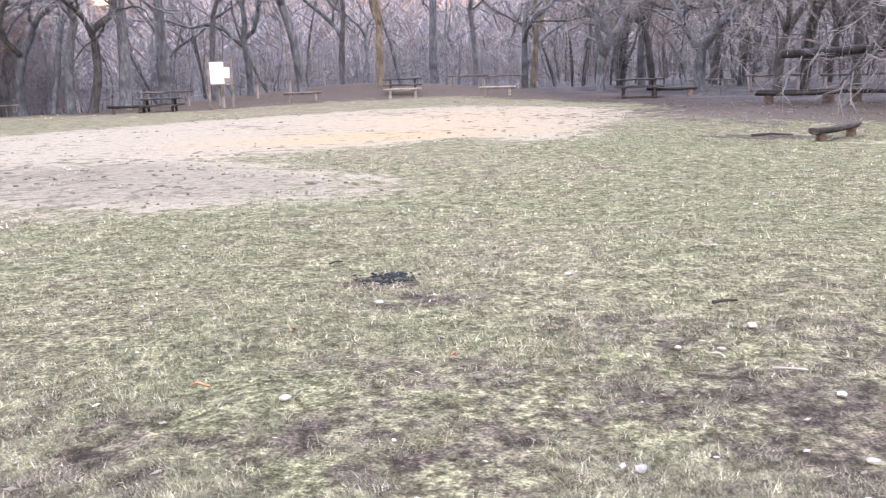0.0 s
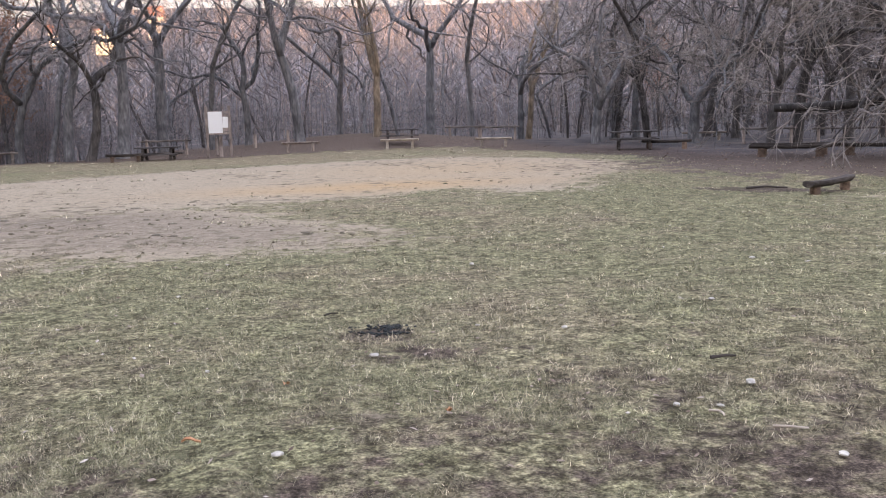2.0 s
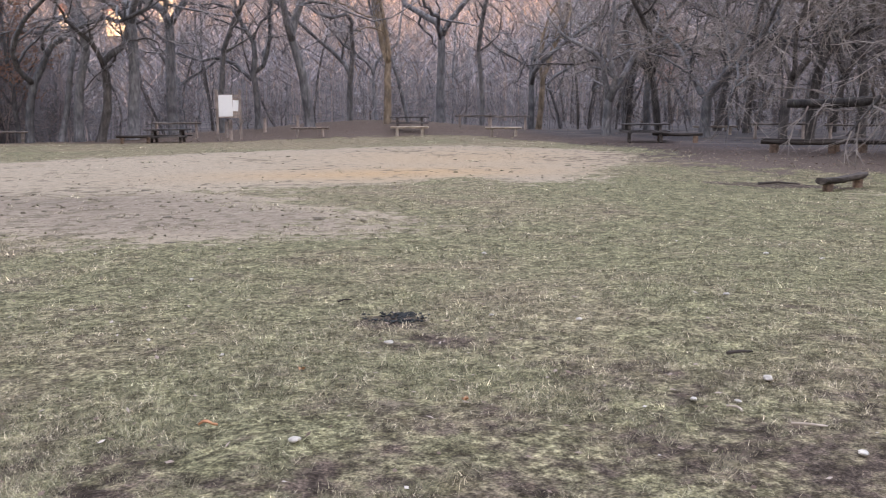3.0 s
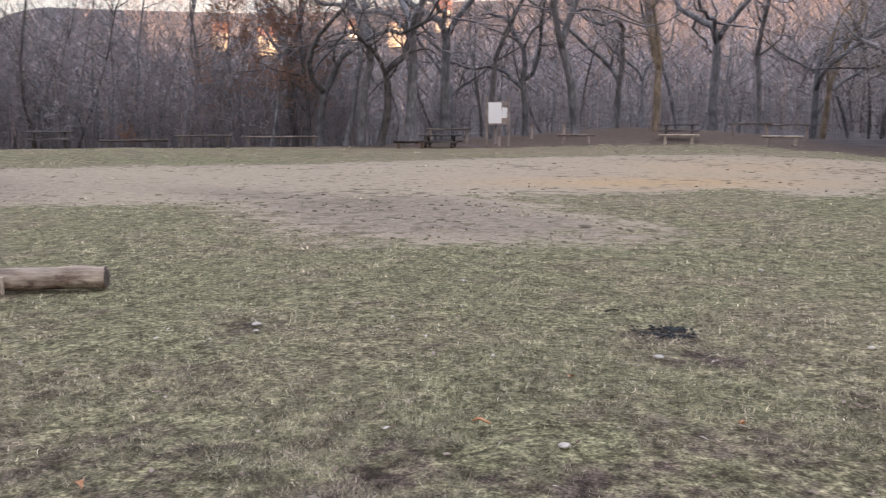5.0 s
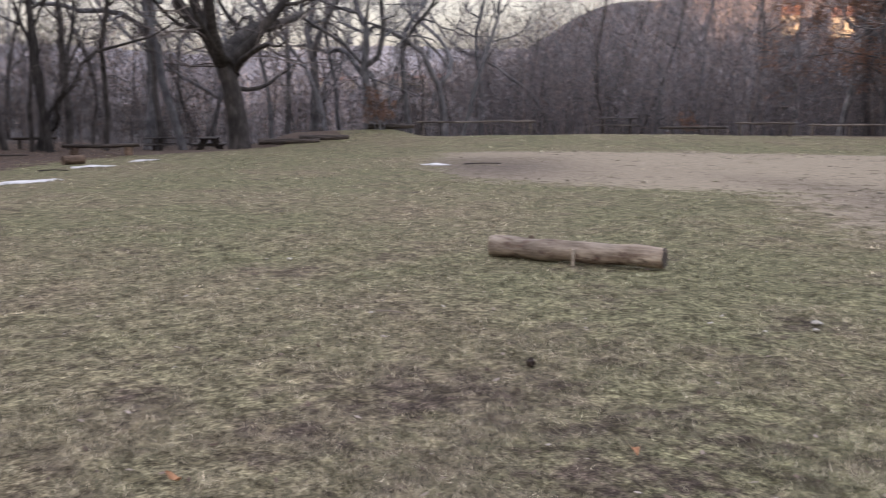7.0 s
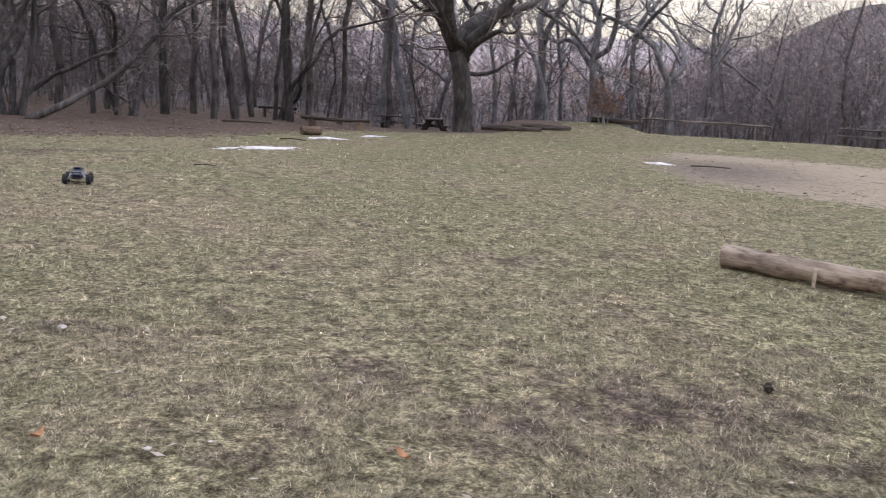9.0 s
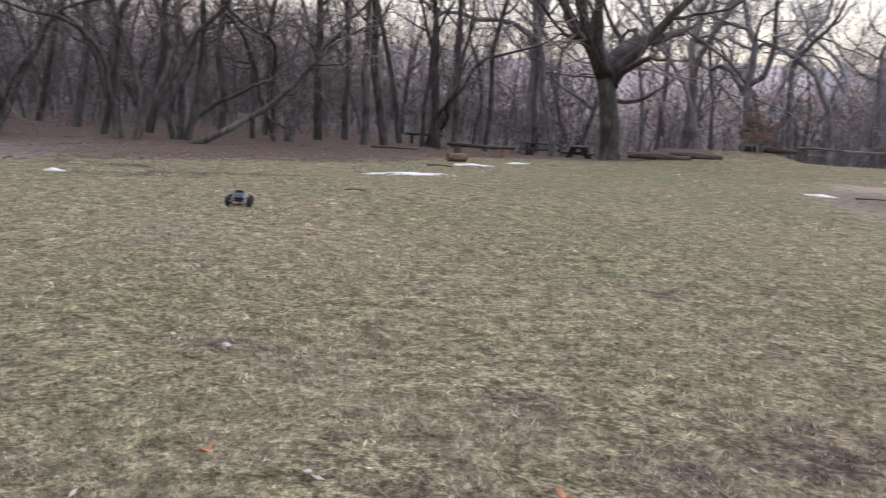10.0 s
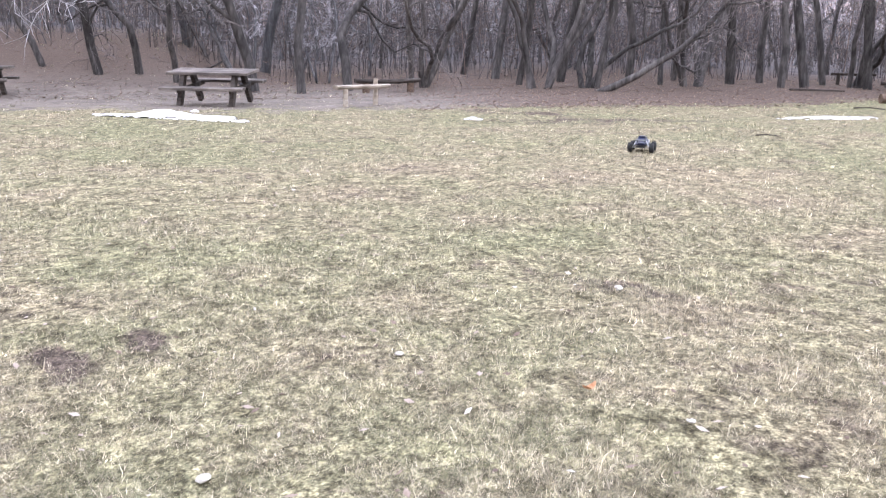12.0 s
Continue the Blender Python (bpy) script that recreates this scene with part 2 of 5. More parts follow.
METAL = plain_material("steel", (0.45, 0.45, 0.47), 0.4, 0.9)
PAPER = plain_material("white notice paper", (0.86, 0.86, 0.86), 0.6)


def ground_material():
    m, n, l, b = material("turf, dirt and leaf litter")
    co = n.new("ShaderNodeNewGeometry").outputs["Position"]

    def nz(s, d=4.0, r=0.6, st=None):
        return noise_node(m, s, d, r, coords=co, stretch=st)

    def mask(name):
        a = n.new("ShaderNodeAttribute")
        a.attribute_name = name
        return a.outputs["Fac"]

    fine, mid, broad, huge = nz(60, 5, 0.75), nz(5.5, 5, 0.65), nz(1.1, 5, 0.6), nz(0.22, 4, 0.55)
    tuft = nz(34, 6, 0.75)
    # turf: green growth, straw and worn soil
    green = ramp_node(m, tuft, ((0.34, (0.050, 0.046, 0.028)), (0.50, (0.158, 0.153, 0.090)), (0.66, (0.315, 0.30, 0.185))))
    straw = ramp_node(m, tuft, ((0.34, (0.066, 0.054, 0.036)), (0.50, (0.198, 0.167, 0.114)), (0.66, (0.38, 0.325, 0.228))))
    worn = ramp_node(m, fine, ((0.34, (0.046, 0.036, 0.029)), (0.52, (0.088, 0.068, 0.056)), (0.70, (0.18, 0.145, 0.12))))
    pick = math_node(m, "ADD", math_node(m, "MULTIPLY", broad, 0.55), math_node(m, "MULTIPLY", huge, 0.75))
    pick = math_node(m, "ADD", pick, mask("dry"))
    turf = mix_node(m, ramp_node(m, pick, ((0.575, (0, 0, 0)), (0.84, (1, 1, 1)))), green, straw)
    bare = math_node(m, "ADD", math_node(m, "MULTIPLY", mid, 0.6), math_node(m, "MULTIPLY", broad, 0.6))
    bare = math_node(m, "ADD", bare, mask("worn"))
    turf = mix_node(m, ramp_node(m, bare, ((0.66, (0, 0, 0)), (0.80, (1, 1, 1)))), turf, worn)
    turf = mix_node(m, 1.0, turf, ramp_node(m, nz(5.0, 3, 0.6), ((0.36, (0.66, 0.65, 0.62)), (0.5, (1.0, 1.0, 1.0)), (0.64, (1.35, 1.34, 1.31)))), "MULTIPLY")
    turf = mix_node(m, 1.0, turf, ramp_node(m, nz(18.0, 3, 0.6), ((0.38, (0.52, 0.50, 0.47)), (0.5, (1.0, 1.0, 1.0)), (0.62, (1.48, 1.46, 1.42)))), "MULTIPLY")
    turf = mix_node(m, 1.0, turf, ramp_node(m, nz(75.0, 2, 0.6), ((0.38, (0.58, 0.56, 0.53)), (0.5, (1.0, 1.0, 1.0)), (0.62, (1.38, 1.36, 1.32)))), "MULTIPLY")
    # trodden dirt
    clay = ramp_node(m, math_node(m, "ADD", math_node(m, "MULTIPLY", mid, 0.35), math_node(m, "MULTIPLY", fine, 0.65)),
                     ((0.30, (0.178, 0.146, 0.108)), (0.5, (0.335, 0.280, 0.207)), (0.70, (0.46, 0.385, 0.29))))
    sand = mix_node(m, mask("sand"), clay, (0.42, 0.285, 0.15))
    mud = ramp_node(m, mid, ((0.35, (0.07, 0.055, 0.047)), (0.6, (0.185, 0.148, 0.122))))
    dirt = mix_node(m, mask("mud"), sand, mud)
    clump = math_node(m, "ADD", math_node(m, "MULTIPLY", nz(2.6, 4, 0.6), 0.7), math_node(m, "MULTIPLY", huge, 0.4))
    dirt = mix_node(m, ramp_node(m, clump, ((0.60, (0, 0, 0)), (0.66, (1, 1, 1)))), dirt, mix_node(m, 0.35, straw, worn))
    dirt = mix_node(m, ramp_node(m, nz(15, 3, 0.6), ((0.58, (0, 0, 0)), (0.65, (1, 1, 1)))), dirt, mix_node(m, 1.0, dirt, (0.5, 0.47, 0.44), "MULTIPLY"))
    dirt = mix_node(m, ramp_node(m, nz(17, 2, 0.5), ((0.70, (0, 0, 0)), (0.74, (1, 1, 1)))), dirt, (0.52, 0.47, 0.41))
    edge = math_node(m, "ADD", mask("dirt"), math_node(m, "MULTIPLY", math_node(m, "SUBTRACT", math_node(m, "ADD", math_node(m, "MULTIPLY", mid, 0.55), math_node(m, "MULTIPLY", nz(1.5, 6, 0.7), 0.85)), 0.70), 2.4))
    colour = mix_node(m, ramp_node(m, edge, ((0.36, (0, 0, 0)), (0.64, (1, 1, 1)))), turf, dirt)
    # leaf litter and forest soil
    leaves = ramp_node(m, fine, ((0.32, (0.042, 0.028, 0.022)), (0.5, (0.106, 0.078, 0.063)), (0.7, (0.20, 0.150, 0.120))))
    soil = ramp_node(m, math_node(m, "ADD", math_node(m, "MULTIPLY", mid, 0.5), math_node(m, "MULTIPLY", broad, 0.5)), ((0.34, (0.085, 0.07, 0.062)), (0.62, (0.21, 0.18, 0.155))))
    floor = mix_node(m, mask("bare"), leaves, soil)
    # canopy shade over the right-hand floor, put into the soil colour
    floor = mix_node(m, mask("canopy_shade"), floor, mix_node(m, 1.0, floor, (0.55, 0.53, 0.55), "MULTIPLY"))
    fl = math_node(m, "ADD", mask("litter"), math_node(m, "MULTIPLY", math_node(m, "SUBTRACT", nz(1.3, 6, 0.7), 0.5), 2.0))
    colour = mix_node(m, ramp_node(m, fl, ((0.40, (0, 0, 0)), (0.60, (1, 1, 1)))), colour, floor)
    # woods on the far slopes; shade under the trees put into the colour
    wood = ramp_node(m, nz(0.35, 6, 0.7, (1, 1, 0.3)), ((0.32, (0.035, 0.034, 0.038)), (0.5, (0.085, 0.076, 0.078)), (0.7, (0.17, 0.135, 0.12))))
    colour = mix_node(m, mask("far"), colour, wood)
    l.new(colour, b.inputs["Base Color"])
    b.inputs["Roughness"].default_value = 0.95
    b.inputs["Specular IOR Level"].default_value = 0.15
    h = math_node(m, "ADD", math_node(m, "MULTIPLY", tuft, 0.7), math_node(m, "MULTIPLY", fine, 0.3))
    bump(m, h, 0.8, 0.02)
    return m


GROUND = ground_material()

# ---- ground ----
FLOOR_EDGE = ((-150, 26), (-60, 22), (-30, 24), (-20, 26), (-16.5, 27), (-12, 34), (-8, 35.5), (-5, 40), (-2, 44), (1, 44), (7.4, 42.5), (14, 41), (22, 43.5), (32, 46), (52, 46), (60, 37), (66, 34),
              (73, 31), (80, 25.5), (91, 22.3), (101, 21), (110, 20.3), (120, 20.3), (140, 22), (210, 26))
TRACK = ((-19.2, 14.3), (-23.0, 17.6), (-22.4, 19.6), (-19.4, 21.6), (-17.0, 23.4), (-12.6, 26.4), (-8.2, 30.8), (-4.6, 33.6), (-2.3, 34.6), (0.2, 34.4), (2.6, 32.4), (5.1, 30.0), (5.4, 27.5),
         (4.7, 24.1), (3.4, 21.2), (2.4, 18.0), (1.1, 17.2), (0.1, 19.0), (-1.1, 18.2), (-2.6, 17.2), (-4.6, 16.4), (-6.8, 14.6), (-8.9, 13.4), (-10.9, 13.0), (-13.7, 12.1), (-16.5, 12.6))
LOBE = ((-8.6, 13.6), (-7.4, 12.2), (-6.0, 11.0), (-5.0, 10.2), (-2.8, 10.2), (-1.5, 10.7), (-0.5, 11.7), (-1.3, 12.9), (-2.6, 14.0), (-3.4, 15.4), (-5.2, 16.6), (-7.5, 15.2))


def inside(poly, x, y):
    """Metres inside the outline, minus outside."""
    d = np.full(x.shape, 1e9)
    odd = np.zeros(x.shape, bool)
    for (ax, ay), (bx, by) in zip(poly, poly[1:] + poly[:1]):
        ex, ey = bx - ax, by - ay
        t = np.clip(((x - ax) * ex + (y - ay) * ey) / (ex * ex + ey * ey), 0, 1)
        d = np.minimum(d, np.hypot(x - ax - t * ex, y - ay - t * ey))
        if ay != by:
            odd ^= ((ay > y) != (by > y)) & (x < ex * (y - ay) / ey + ax)
    return np.where(odd, d, -d)


def spot(x, y, cx, cy, rx, ry, turn=0.0):
    c, s = math.cos(radians(turn)), math.sin(radians(turn))
    u, w = (x - cx) * c + (y - cy) * s, -(x - cx) * s + (y - cy) * c
    return np.exp(-((u / rx) ** 2 + (w / ry) ** 2))


def floor_edge(az):
    az = np.where(az < -150, az + 360, az)
    return np.interp(az, [a for a, r in FLOOR_EDGE], [r for a, r in FLOOR_EDGE])


def build_ground():
    azs = np.radians(np.concatenate((np.arange(-40, 140, 0.7), np.arange(140, 320, 2.5))))
    rs = [0.4]
    while rs[-1] < 4000:
        rs.append(rs[-1] * (1.032 if rs[-1] < 60 else 1.06))
    rs = np.array(rs)
    na, nr = len(azs), len(rs)
    R, A = np.meshgrid(rs, azs, indexing="ij")
    x = np.append((-0.25 - R * np.sin(A)).ravel(), -0.25)
    y = np.append((0.2 + R * np.cos(A)).ravel(), 0.2)
    z = land(x, y)
    i, j = np.meshgrid(np.arange(nr - 1), np.arange(na), indexing="ij")
    j2 = (j + 1) % na
    quads = np.stack((i * na + j, i * na + j2, (i + 1) * na + j2, (i + 1) * na + j), -1).reshape(-1, 4)
    hub = nr * na
    tris = [(hub, (k + 1) % na, k) for k in range(na)]
    me = bpy.data.meshes.new("ground")
    me.from_pydata(np.stack((x, y, z), -1).tolist(), [], [tuple(q[::-1]) for q in quads.tolist()] + [t[::-1] for t in tris])
    me.polygons.foreach_set("use_smooth", [True] * len(me.polygons))
    r = np.hypot(x + 0.25, y - 0.2)
    az = np.degrees(np.arctan2(-(x + 0.25), y - 0.2))
    az = np.where(az < -150, az + 360, az)
    track, lobe = inside(TRACK, x, y), inside(LOBE, x, y)
    layers = {
        "dirt": smooth(-1.6, 1.5, np.maximum(track, lobe)) - 0.55 * spot(x, y, -1.9, 11.85, 1.3, 0.35, 12) - 0.30 * spot(x, y, -7.0, 15.6, 4.0, 0.5, -18) + 0.8 * spot(x, y, 9.0, 16.7, 2.0, 0.6, 20),
        "mud": np.clip(0.42 * smooth(-0.2, 1.2, lobe) + 0.95 * spot(x, y, -17.5, 14.9, 4.2, 2.2, -35) + 0.5 * spot(x, y, -9, 15.5, 3.0, 1.0, -20), 0, 1),
        "sand": 0.75 * spot(x, y, -1.8, 20.3, 3.6, 1.6, 5) + 0.35 * spot(x, y, 0, 27, 4.5, 5),
        "litter": smooth(-3.2, 2.6, r - floor_edge(az)) + 0.46 * spot(x, y, 7.5, 27.5, 6.0, 5.5) + 0.55 * spot(x, y, 10.0, 22.5, 5.0, 3.5, -20),
        "bare": np.clip(0.6 * spot(x, y, -21, -3.5, 4, 1.2, 60) + window(az, 101, 150, 9) * (1 - smooth(25, 31, r)) + window(az, -150, -6, 4) * (1 - smooth(36, 44, r)) * 0.2, 0, 1),
        # wood's edge at the right, darkened in colour for the canopy's shade
        "canopy_shade": window(az, -60, -7, 4) * smooth(24, 30, r),
        # takes in the near wood's floor too, its shade painted on
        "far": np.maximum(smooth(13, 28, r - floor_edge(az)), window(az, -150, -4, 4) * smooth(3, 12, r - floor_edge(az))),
        "dry": 0.22 * spot(x, y, -10, 38, 16, 5.0) + 0.10 * spot(x, y, 8, 24, 7, 5) - 0.14 * spot(x, y, 6.5, 16, 5, 6) + 0.07 * spot(x, y, -6, -3.5, 5.0, 4.0) + 0.08 * spot(x, y, -13, 2, 6, 6) + 0.12 * spot(x, y, -2.5, 14.5, 5, 2.5) - 0.02 * spot(x, y, -1.5, 8.0, 6.0, 3.0) - 0.06 * spot(x, y, -14, 5, 5, 4),
        "worn": 0.092 * spot(x, y, 1.6, 3.8, 1.6, 1.6) + 0.08 * spot(x, y, -0.3, 3.6, 2.5, 1.4) + 0.13 * spot(x, y, -3.3, 2.6, 2.2, 1.8)
        + 0.5 * spot(x, y, -4.00, -2.42, 0.09, 0.22, -30) + 0.5 * spot(x, y, -4.32, -2.17, 0.10, 0.22, -40) + 0.30 * spot(x, y, -0.28, 5.75, 0.35, 0.12)
        + 0.30 * spot(x, y, -0.55, 6.35, 0.30, 0.16) + 0.80 * spot(x, y, 6.3, 18.0, 1.2, 0.30, -14) + 0.18 * spot(x, y, -3.35, 5.3, 0.2, 0.6)
        + 0.30 * spot(x, y, -18.0, -0.9, 0.35, 2.2, 8) + 0.22 * spot(x, y, -19.6, -2.2, 0.4, 1.6, -10) + 0.14 * spot(x, y, -6.0, 0.0, 0.25, 0.5),
    }
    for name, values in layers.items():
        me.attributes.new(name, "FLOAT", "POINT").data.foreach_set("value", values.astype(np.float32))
    me.materials.append(GROUND)
    return tagged(new("ground", me), "worn winter meadow with a trodden dirt track and leaf litter", "ground", kind="structure")


build_ground()


# ---- trees ----
def bent(r, start, way, length, steps, wander, rise):
    """Points of a crooked limb."""
    pts, p, d = [Vector(start)], Vector(start), Vector(way).normalized()
    for _ in range(steps):
        d = (d + Vector((r.gauss(0, wander), r.gauss(0, wander), r.gauss(0, wander) + rise))).normalized()
        p = p + d * (length / steps)
        pts.append(p.copy())
    return pts


def along(pts, t):
    k = t * (len(pts) - 1)
    i = min(int(k), len(pts) - 2)
    return pts[i].lerp(pts[i + 1], k - i), (pts[i + 1] - pts[i]).normalized()


def side_way(r, d, spread):
    u = d.cross(Vector((r.uniform(-1, 1), r.uniform(-1, 1), r.uniform(-1, 1)))).normalized()
    return (d * math.cos(spread) + u * math.sin(spread)).normalized()


def tree_meshes(seed, height, radius, stems=1, lean=0.0, low=0.3, limbs=10, spread=0.9, reach=0.42, wander=0.10, twigs=12, droop=0.02, subs=7, sides=8, rise=0.07, thick=0.42, leafy=0, bark=None, twig=None, fork=0, fork_at=0.25, part_by=0.5, arms=()):
    """A bare tree: trunk with limbs in one mesh, twigs in another, and dry leaves where it has kept some.
    fork: main stems into which the trunk parts at fork_at of its height. arms: limbs of their own (height, degrees, length, radius, rise, bend, crookedness, taper)."""
    r = random.Random(seed)
    wood, fine, leaf = Shape(), Shape(), Shape()

    def limb(p, way, ln, lr, up, wob=2.0, taper=0.85):
        pts = bent(r, p, way, ln, 8, wander * wob, up)
        wood.tube(pts, [lr * (1 - taper * i / 8) + 0.006 for i in range(9)], 8 if lr > 0.12 else 6 if lr > 0.06 else 5, cap=taper < 0.8)
        for q in range(subs):
            t2 = 0.15 + 0.85 * (q + r.random()) / subs
            p2, d2 = along(pts, min(t2, 0.99))
            l2 = ln * 0.48 * (1.2 - 0.6 * t2) * r.uniform(0.7, 1.3)
            pts2 = bent(r, p2, side_way(r, d2, r.uniform(0.5, 1.2)), l2, 4, wander * 2.4, 0.03 - droop)
            r2 = max(lr * 0.34 * (1.1 - t2 * 0.6), 0.009)
            fine.tube(pts2, [r2 * (1 - 0.7 * i / 4) for i in range(5)], 3, cap=False)
            for w in range(twigs):
                p3, d3 = along(pts2, min(0.10 + 0.90 * (w + r.random()) / twigs, 0.99))
                d3 = (d3 * 0.6 + Vector((r.gauss(0, 0.55), r.gauss(0, 0.55), r.gauss(0, 0.5) - droop * 3))).normalized()
                l3 = l2 * r.uniform(0.25, 0.65)
                m3 = p3 + d3 * (l3 * 0.5)
                e3 = m3 + (d3 + Vector((r.gauss(0, 0.4), r.gauss(0, 0.4), r.gauss(0, 0.4) - droop * 3))) * (l3 * 0.5)
                u3 = d3.cross(Vector((r.gauss(0, 1), r.gauss(0, 1), r.gauss(0, 1)))).normalized() * 0.009
                b3 = len(fine.v)
                fine.v += [tuple(p3 - u3), tuple(p3 + u3), tuple(m3 + u3), tuple(m3 - u3 * 0.6), tuple(e3)]
                fine.f += [(b3, b3 + 1, b3 + 2, b3 + 3), (b3 + 3, b3 + 2, b3 + 4)]
                pts3 = [p3, m3, e3]
                for _ in range(leafy):
                    c, _d = along(pts3, r.random() * 0.98)
                    u = Vector((r.gauss(0, 1), r.gauss(0, 1), r.gauss(0, 1))).normalized() * 0.045
                    v = u.cross(Vector((r.gauss(0, 1), r.gauss(0, 1), r.gauss(0, 1)))).normalized() * 0.028
                    b = len(leaf.v)
                    leaf.v += [tuple(c - u), tuple(c + v), tuple(c + u), tuple(c - v)]
                    leaf.f.append((b, b + 1, b + 2, b + 3))

    def stem(foot, way, h, rad, first, base=(), base_rads=()):
        trunk = bent(r, foot, way, h, 11, wander * 1.5, 0.06 if lean < 0.4 else 0.11)
        rads = [rad * (1 - 0.9 * (i / 11) ** 1.1) + 0.012 for i in range(12)]
        wood.tube(list(base) + trunk, list(base_rads) + rads, sides, jag=0.06)
        for k in range(limbs):
            t = first + (0.97 - first) * (k + r.random()) / limbs
            p, d = along(trunk, t)
            limb(p, side_way(r, d, r.uniform(0.6, 1.25) * spread), h * reach * (1.15 - 0.75 * t) * r.uniform(0.7, 1.25), rad * (1 - 0.88 * t) * thick * r.uniform(0.75, 1.25) + 0.010, rise)

    if fork:
        hb = height * fork_at
        bole = bent(r, (0, 0, -0.25), (math.sin(lean), 0, math.cos(lean)), hb + 0.25, 7, wander * 0.4, 0.02)
        flare = [radius * 1.45, radius * 1.12] + [radius * (1 - 0.03 * i) for i in range(6)]
        turn0 = r.uniform(0, 6.28)
        for s in range(fork):
            a = turn0 + 6.28 * s / fork + r.uniform(-0.4, 0.4)
            tilt = part_by * r.uniform(0.6, 1.3)
            way = (math.sin(tilt) * math.cos(a) + math.sin(lean) * 0.6, math.sin(tilt) * math.sin(a), math.cos(tilt))
            foot = bole[-1] if s == 0 else bole[-1] - (bole[-1] - bole[-2]) * r.uniform(0.0, 1.2)
            stem(foot, way, (height - hb) * r.uniform(0.8, 1.1), radius * (0.76 if s == 0 else r.uniform(0.5, 0.68)), 0.10, [bole[0], bole[0].lerp(bole[1], 0.5)] + bole[1:-1] if s == 0 else (), flare if s == 0 else ())
    else:
        for s in range(stems):
            a = r.uniform(0, 6.28)
            tilt = lean if stems == 1 else r.uniform(0.10, 0.38)
            way = (math.sin(tilt), 0, math.cos(tilt)) if stems == 1 else (math.sin(tilt) * math.cos(a), math.sin(tilt) * math.sin(a), math.cos(tilt))
            foot = (0, 0, -0.25) if stems == 1 else (0.22 * math.cos(a), 0.22 * math.sin(a), -0.25)
            rad = radius * (1 if stems == 1 else r.uniform(0.6, 1.0))
            up = Vector(way) * 0.3
            stem(Vector(foot) + up, way, height * (1 if stems == 1 else r.uniform(0.65, 1.0)), rad, low, (Vector(foot), Vector(foot) + up * 0.6), (rad * 1.45, rad * 1.15))
    for up, turn, ln, lr, climb, bend, wob, taper in arms:
        limb((0, 0, up), (math.cos(radians(turn)), math.sin(radians(turn)), climb), ln, lr, bend, wob, taper)
    tm, cm = wood.mesh("trunk", True), fine.mesh("crown")
    tm.materials.append(bark or BARK)
    cm.materials.append(twig or TWIG)
    lm = None
    if leafy:
        lm = leaf.mesh("foliage")
        lm.materials.append(LEAF_DRY)
    return tm, cm, lm


